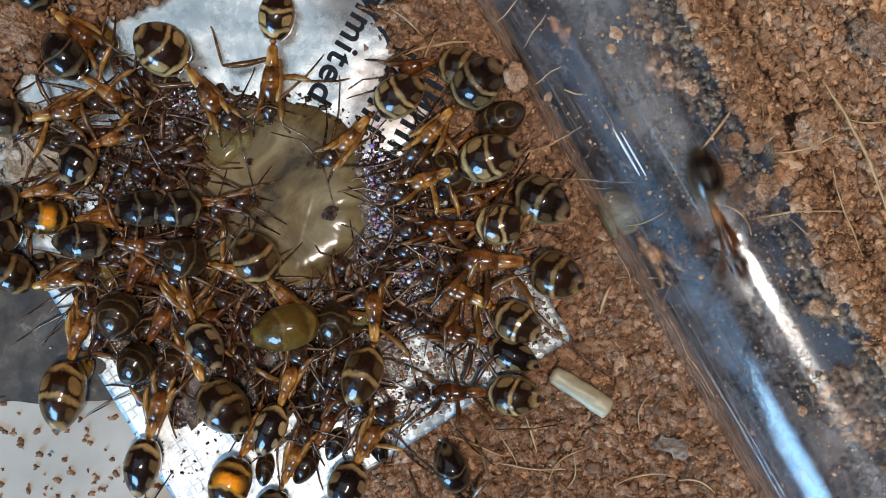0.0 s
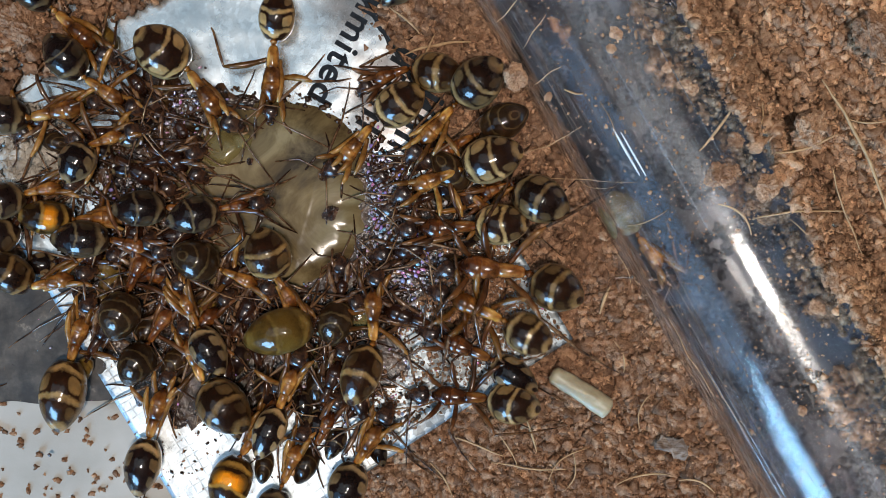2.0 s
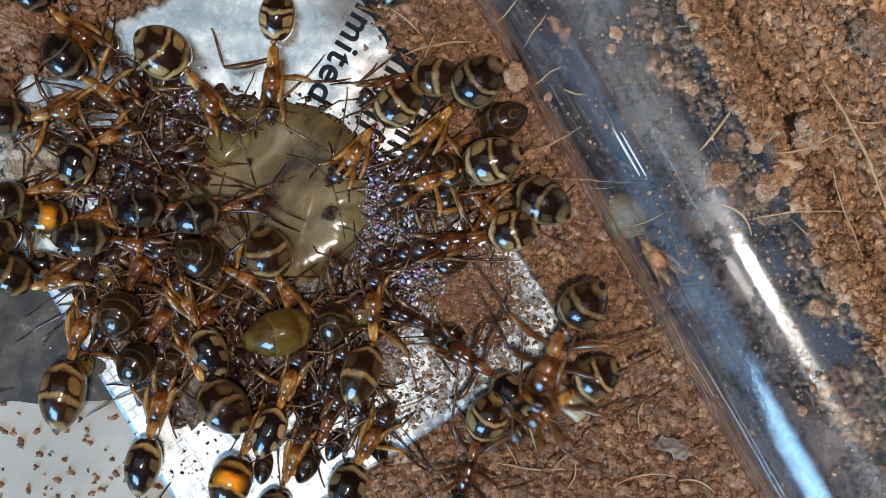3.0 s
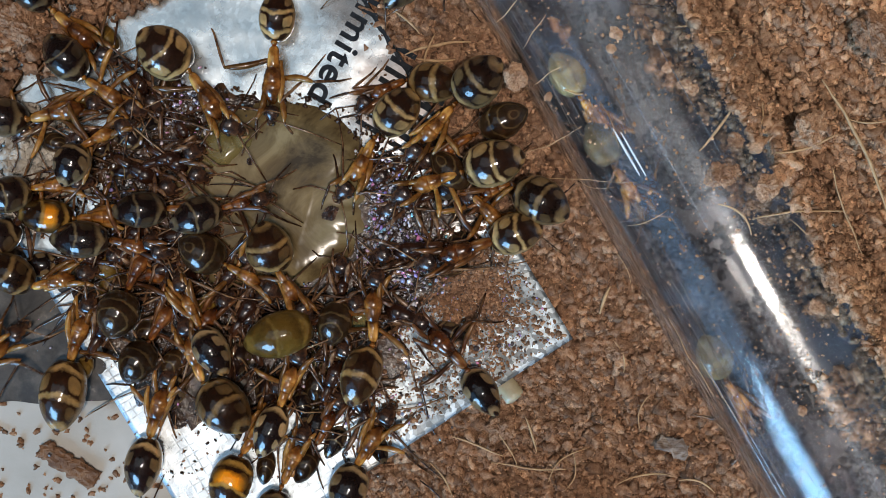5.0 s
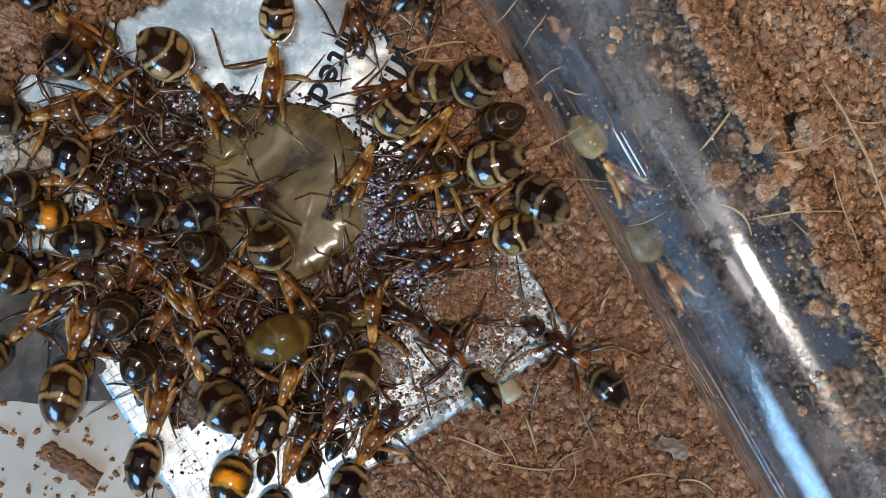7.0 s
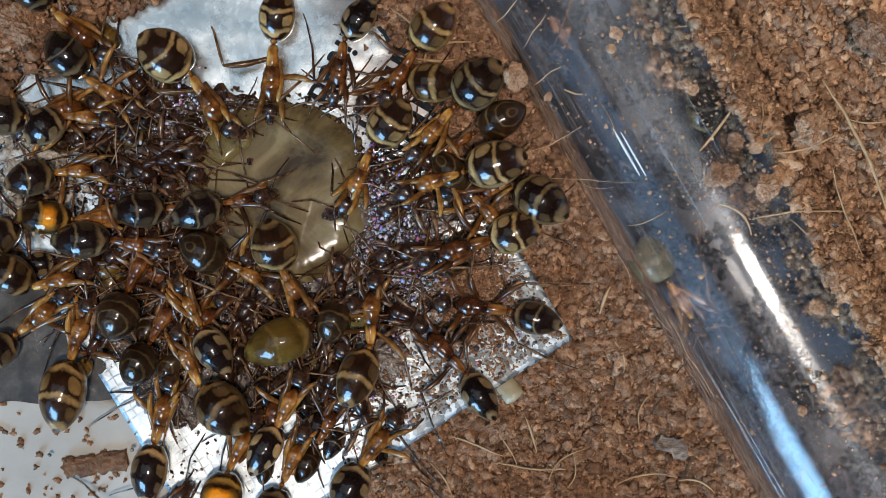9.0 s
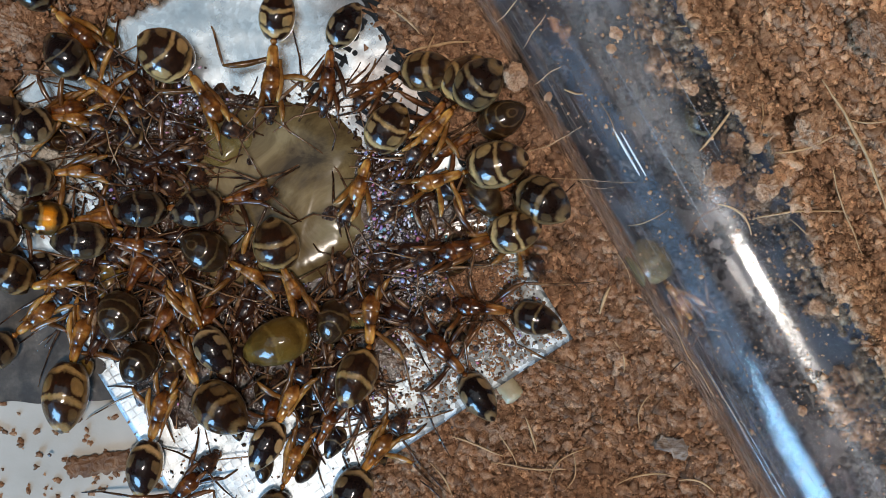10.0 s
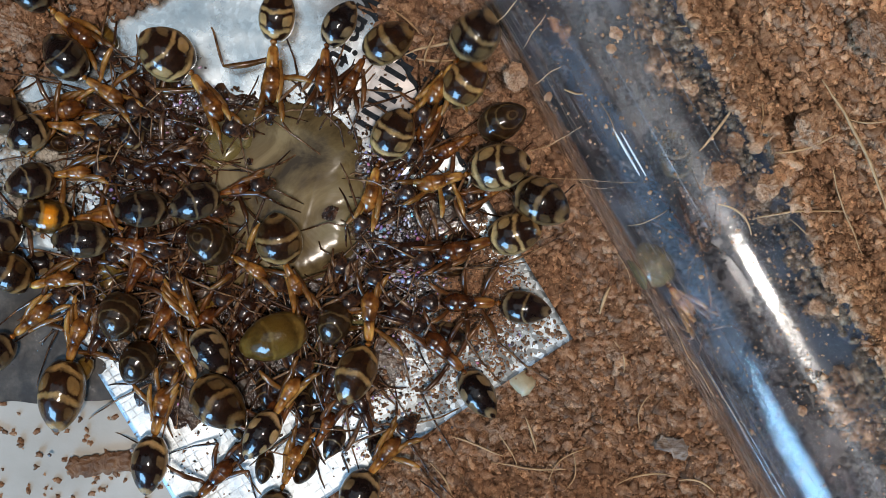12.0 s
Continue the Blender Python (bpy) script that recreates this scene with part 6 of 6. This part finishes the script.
def motions():
    travel(ant_a1, 0.45, [(0, -10.41, 10.64, -93), (5.5, -10.31, 10.57, -92), (9.5, -10.38, 10.64, -93), (12, -10.38, 10.60, -93)])
    travel(ant_a2, 0.90, [(0, -14.41, 9.52, -56), (2.5, -14.41, 9.34, -56), (5.5, -14.34, 9.20, -58), (9.5, -14.30, 9.06, -58), (12, -14.23, 9.13, -58)])
    travel(ant_a5, 1.60, [(0, -20.33, 6.49, 20), (2, -20.33, 6.56, 20), (5.5, -20.86, 6.66, 28), (6.5, -20.75, 6.77, 26), (8.8, -21.74, 7.89, 0), (9.5, -22.26, 8.06, -5), (10.5, -22.61, 7.54, -5), (12, -22.79, 7.36, -8)])
    travel(ant_a6, 1.20, [(0, -24.44, 3.47, 11), (3, -24.09, 3.65, 11), (5.5, -23.74, 3.82, 6), (6.5, -23.56, 3.93, 6), (8.8, -22.41, 4.70, 4), (12, -22.41, 4.59, 6)])
    travel(ant_a10, 1.50, [(0, -13.52, 2.75, 3), (1, -12.99, 2.57, 6), (2.5, -12.54, 2.57, 8), (5.5, -12.47, 2.71, 12), (9.5, -12.40, 2.99, 10), (12, -12.54, 3.55, 12)])
    travel(ant_a11, 1.00, [(0, -12.96, -1.23, -17), (1.5, -12.43, -1.75, -22), (5.5, -12.08, -1.54, -30), (9.5, -11.94, -1.40, -28), (12, -11.66, -1.12, -32)])
    travel(ant_a12, 1.30, [(0, -9.84, -2.59, -47), (1.5, -9.56, -2.59, -57), (5.5, -9.42, -2.17, -57), (9.5, -9.21, -2.10, -61), (12, -9.07, -1.82, -63)])
    travel(ant_a13, 0.90, [(0, -6.56, -3.73, 23), (2.5, -6.98, -4.01, 23), (5.5, -6.98, -4.08, 25), (9.5, -7.12, -4.29, 29), (12, -7.33, -4.08, 27)])
    travel(ant_a14, 0.70, [(0, -5.45, 6.97, -132), (1.5, -5.25, 6.36, -127), (2.5, -5.37, 6.34, -132), (3.2, -5.05, 5.99, -122), (5.5, -4.87, 5.30, -117), (7.2, -4.86, 5.07, -117), (8.8, -5.04, 4.57, -113), (10.2, -4.96, 3.99, -108), (10.6, -4.77, 3.73, -107), (11.6, -4.54, 3.41, -103), (12, -4.33, 3.56, -103)])
    travel(ant_a15, 1.00, [(0, -0.39, 7.41, -131), (5.5, -0.39, 7.51, -131), (10.5, -0.39, 7.34, -131), (11.6, -0.32, 7.41, -131), (11.8, -0.18, 7.69, -128), (11.9, -0.11, 8.81, -126), (12, -0.11, 9.93, -123)])
    travel(ant_a16, 1.10, [(0, -0.72, 4.29, -159), (1.5, -0.54, 4.22, -159), (5.5, -0.47, 4.11, -162), (9.5, -0.33, 4.15, -163), (12, -0.19, 4.08, -165)])
    travel(ant_a18, 0.80, [(0, 0.26, 1.31, -177), (2.2, 0.29, 1.31, -177), (2.4, 0.94, 1.39, -178), (2.8, 0.85, 0.99, -175), (3, 1.03, 0.54, -170), (3.2, 1.18, 0.31, -167), (5.5, 1.34, -0.05, -162), (7.2, 1.33, -0.05, -163), (9.5, 1.24, 0.09, -163), (12, 1.24, 0.03, -164)])
    travel(ant_a20, 0.70, [(0, 2.85, -0.71, 178), (1.7, 2.98, -1.00, 175), (2, 2.91, -1.20, 174), (2.2, 3.01, -2.80, 194), (2.4, 3.20, -3.58, 209), (2.6, 3.21, -3.66, 216), (2.7, 3.94, -5.46, 237), (2.8, 4.59, -5.97, 237), (2.9, 5.05, -6.47, 237), (3, 6.42, -6.90, 250), (3.1, 7.22, -7.81, 260), (3.2, 7.26, -8.07, 259), (3.7, 6.85, -13.08, 258), (4.3, 5.73, -21.27, 256), (12, 5.73, -21.27, 256)])
    travel(ant_a21, 0.60, [(0, 1.37, -2.74, 154), (1.8, 1.37, -2.74, 154), (2, 1.99, -3.57, 156), (2.2, 2.73, -4.83, 159), (2.4, 2.47, -4.84, 162), (2.6, 3.56, -5.05, 170), (2.8, 5.11, -6.54, 186), (2.9, 5.34, -8.04, 196), (3, 6.38, -9.78, 217), (3.1, 7.32, -11.07, 228), (3.2, 7.76, -12.17, 238), (3.7, 8.33, -17.56, 254), (4.2, 8.38, -23.92, 260), (12, 8.38, -23.92, 260)])
    travel(ant_a22, 0.70, [(0, 1.13, -5.20, 164), (1.8, 1.13, -5.20, 164), (2, 1.35, -6.00, 156), (2.5, 1.56, -6.05, 155), (2.8, 1.82, -6.85, 154), (3, 1.60, -6.64, 145), (3.2, 0.69, -6.48, 149), (4.8, 0.25, -6.05, 134), (7.2, 0.30, -6.02, 135), (9.5, 0.14, -6.32, 133), (12, 0.05, -6.17, 134)])
    travel(ant_a23, 0.60, [(0, 1.01, -8.70, -179), (1.8, 1.01, -8.70, -179), (2.1, 0.95, -9.04, -186), (2.6, 0.88, -9.09, -188), (2.7, 0.75, -9.41, -184), (2.8, 0.79, -11.16, -149), (2.9, 1.14, -12.55, -112), (3, 1.61, -13.21, -106), (3.2, 1.72, -15.27, -96), (3.7, 1.56, -21.27, -92), (12, 1.56, -21.27, -92)])
    travel(ant_a24, 0.70, [(0, -4.17, -4.07, 90), (1.5, -4.24, -4.00, 90), (5.5, -4.24, -4.07, 90), (9.5, -4.38, -4.21, 88), (12, -4.45, -4.00, 88)])
    travel(ant_a25, 0.70, [(0, -22.19, -5.44, 72), (9.5, -22.19, -5.44, 72), (10.5, -21.98, -5.58, 74), (12, -22.26, -5.44, 72)])
    travel(ant_a28, 0.60, [(0, -17.43, -10.00, 73), (7.2, -17.36, -9.93, 73), (8.8, -17.22, -10.21, 75), (9.2, -17.08, -10.35, 76), (9.6, -17.36, -10.00, 73), (10.4, -17.22, -10.14, 73), (11.2, -17.29, -9.79, 75), (12, -17.15, -9.79, 76)])
    travel(ant_a29, 0.90, [(0, -15.04, -6.72, 109), (7.2, -15.04, -6.72, 109), (9, -15.32, -7.00, 113), (12, -15.60, -6.58, 113)])
    travel(ant_a30, 1.30, [(0, -9.40, -8.26, 69), (1, -9.40, -8.43, 69), (1.5, -9.43, -8.46, 68), (7.2, -9.40, -8.26, 70), (8.8, -9.48, -9.63, 63), (9.6, -9.47, -9.49, 64), (10, -9.36, -9.33, 63), (10.4, -9.59, -9.10, 53), (11.2, -9.55, -9.19, 53), (12, -9.40, -8.83, 57)])
    travel(ant_a31, 1.50, [(0, -15.48, -3.30, 115), (1.5, -15.30, -3.65, 115), (9.5, -15.09, -3.72, 118), (12, -15.30, -3.65, 118)])
    travel(ant_a32, 0.60, [(0, -11.52, -11.49, 54), (7.2, -11.45, -11.35, 54), (8.6, -12.01, -11.77, 58), (9, -12.43, -12.26, 62), (9.3, -12.93, -14.64, 64), (10, -13.63, -20.61, 64), (12, -13.63, -20.61, 64)])
    travel(ant_a33, 0.70, [(0, -4.58, -11.83, 58), (5, -4.51, -11.97, 58), (9.5, -4.09, -12.11, 52), (10.5, -3.88, -12.53, 52), (12, -3.53, -12.53, 50)])
    travel(ant_a38, 0.70, [(0, -0.44, 18.33, 41), (2.5, -0.16, 18.19, 41), (6.5, -0.16, 18.19, 45), (7, 0.26, 17.98, 45), (8, 0.96, 20.43, 41), (12, 1.66, 23.94, 41)])
    travel(ant_m3, 0.50, [(0, 7.18, -21.29, 99), (5, 6.98, -22.31, 103), (5.55, 6.88, -18.20, 98), (5.75, 6.81, -14.61, 96), (5.95, 8.02, -12.54, 102), (6.1, 9.35, -10.47, 107), (6.2, 9.27, -8.00, 111), (6.3, 8.89, -6.50, 121), (6.4, 8.35, -6.65, 131), (6.6, 7.97, -6.49, 141), (6.8, 7.68, -6.21, 143), (7, 7.52, -6.16, 143), (7.2, 7.18, -6.02, 147), (7.7, 5.73, -5.10, 155), (8.3, 3.26, -3.89, 167), (8.8, 2.31, -3.55, 173), (10.4, 2.13, -3.59, 173), (10.5, 1.85, -3.68, 175), (11, 1.78, -3.33, 176), (12, 1.49, -3.25, 179)])
    travel(ant_m4, 0.70, [(0, -4.03, 23.67, -92), (5, -4.20, 19.07, -95), (5.4, -5.19, 16.67, -94), (5.6, -5.27, 15.84, -92), (5.8, -4.88, 14.72, -80), (6, -4.36, 15.16, -78), (6.2, -5.10, 14.96, -79), (6.4, -5.29, 14.20, -79), (7.2, -5.36, 14.31, -79), (7.8, -5.73, 12.90, -91), (8.8, -6.16, 11.35, -99), (9.6, -6.58, 10.81, -97), (10.6, -7.30, 10.66, -94), (12, -7.23, 10.78, -95)])
    travel(ant_m5, 0.50, [(0, -1.58, 11.19, -166), (0.8, -1.56, 11.15, -168), (1.2, -2.36, 10.93, -165), (1.6, -2.97, 10.64, -161), (2, -3.21, 10.64, -161), (3, -3.21, 10.18, -157), (4.8, -3.39, 9.81, -156), (9.2, -3.43, 9.79, -156), (9.8, -3.54, 9.99, -148), (10.1, -3.91, 10.21, -146), (10.3, -4.24, 10.63, -141), (10.6, -4.36, 10.34, -139), (11, -4.69, 10.51, -133), (11.5, -5.01, 10.54, -127), (12, -5.43, 10.58, -119)])
    travel(ant_m6, 0.50, [(0, 2.60, 2.40, -45), (9.7, 2.60, 2.40, -45), (10, 4.40, 0.70, -52), (10.2, 6.45, -1.11, -62), (10.4, 7.15, -1.62, -58), (10.5, 8.17, -2.62, -60), (10.6, 8.52, -3.61, -66), (10.7, 8.95, -5.79, -77), (10.8, 9.75, -8.33, -78), (10.9, 10.70, -11.14, -77), (11, 9.91, -13.32, -83), (11.1, 9.74, -14.61, -94), (11.2, 7.58, -15.82, -119), (11.4, 3.91, -19.74, -136), (12, -4.82, -26.26, -133)])
    travel(ant_m7, 0.50, [(0, 1.54, -16.41, -69), (0.2, 1.00, -17.07, -72), (0.5, 0.71, -17.05, -65), (0.8, 1.05, -19.80, -65), (1.5, 3.25, -27.35, -69), (10.6, 3.25, -27.35, -69), (11.2, 2.17, -19.82, -76), (11.3, 1.54, -16.80, -68), (11.4, 0.72, -16.06, -53), (11.6, 1.66, -16.57, -48), (12, 2.56, -20.24, -47)])
    travel(ant_m10, 0.60, [(0, -0.02, 19.96, -97), (7, -0.56, 16.21, -101), (7.8, -1.56, 12.83, -110), (8.8, -2.73, 10.69, -124), (9, -2.45, 10.89, -123), (9.2, -2.01, 10.30, -127), (9.4, -1.88, 9.26, -120), (9.7, -0.72, 7.97, -127), (12, -0.72, 7.63, -127)])
    travel(ant_m11, 0.60, [(0, -19.62, -19.45, 51), (8.6, -18.73, -18.27, 45), (9.2, -16.67, -15.53, 45), (10, -15.82, -14.67, 46), (10.8, -14.63, -13.56, 47), (11.4, -13.95, -13.47, 48), (12, -13.77, -13.90, 47)])
    travel(ant_x1, 0.60, [(0, -32.50, -10.40, 40), (4.4, -30.80, -9.20, 42), (5.4, -25.70, -5.00, 40), (6.2, -25.40, -4.70, 38), (7, -25.20, -4.60, 40), (8.8, -24.70, -4.20, 38), (12, -24.90, -4.25, 40)])
    travel(ant_t1, 6.75, [(0, 15.69, 0.99, -66), (0.1, 17.43, -3.34, -60), (0.2, 18.63, -6.99, -63), (0.3, 18.84, -10.82, -76), (0.4, 18.25, -12.90, -86), (0.5, 18.58, -14.53, -82), (0.6, 19.50, -15.53, -77), (0.9, 21.14, -18.97, -67), (2, 23.71, -22.73, -60), (12, 23.71, -22.73, -60)])
    travel(ant_t2, 0.30, [(0, 12.68, -0.07, -50), (3.2, 12.94, -0.37, -53), (4.6, 17.73, -7.96, -55), (5.4, 18.18, -10.04, -57), (5.8, 18.66, -12.09, -61), (6.3, 20.10, -15.20, -60), (7.2, 23.10, -20.60, -60), (12, 23.60, -21.40, -60)])
    travel(ant_t5, 0.30, [(0, 2.60, 26.20, -58), (3.2, 5.20, 18.60, -58), (4.6, 10.20, 6.20, -56), (5, 11.20, 4.00, -55), (5.5, 12.30, 1.80, -53), (6.2, 13.20, 0.00, -52), (7, 13.90, -1.80, -53), (8.4, 14.56, -2.88, -53), (10, 14.46, -3.02, -51), (12, 14.67, -3.17, -49)])
    travel(ant_t3, 0.30, [(0, 3.88, 24.19, -56), (3.2, 4.57, 22.44, -56), (4.3, 7.71, 13.37, -56), (4.8, 8.78, 9.54, -53), (5.5, 10.66, 5.20, -50), (6.5, 10.95, 4.28, -48), (7.2, 10.64, 4.50, -50), (8.2, 8.76, 10.58, -56), (8.8, 7.02, 16.86, -56), (12, 4.92, 22.44, -56)])
    travel(ant_t4, -1.00, [(0, 14.33, 16.92, -60), (7.5, 14.83, 16.21, -63), (8.8, 16.64, 5.72, -74), (9.6, 16.67, 5.37, -75), (11, 16.11, 4.48, -69), (12, 15.33, 2.70, -67)])
    for i, one in enumerate((ant_a3, ant_a4, ant_a7, ant_a8, ant_a9, ant_a17, ant_a19, ant_a26, ant_a27, ant_a34, ant_a35, ant_a36, ant_a40, ant_b1, ant_b3, ant_b4, ant_b5, ant_b6, ant_b7, ant_b8, ant_b9, ant_b12, ant_c3, ant_c5, ant_c6, ant_c7, ant_c8, ant_c9, ant_c10, ant_c11, ant_d1, ant_d2, ant_d3, ant_d4, ant_d5, ant_d6, ant_d7, ant_d8, ant_d9, ant_d10, ant_d11, ant_d12, ant_d13, ant_b10, ant_b11, ant_b13, ant_e1, ant_e2, ant_e4, ant_e5)):
        idle(one, i)
    walk(chip, [(t, pose(x * MM, y * MM, z * MM, 0, p, a)) for t, x, y, z, p, a in CHIP_WAY])
    walk(splinter, [(t, pose(x * MM, y * MM, z * MM, 0, 0, a)) for t, x, y, z, a in SPLINTER_WAY])


motions()
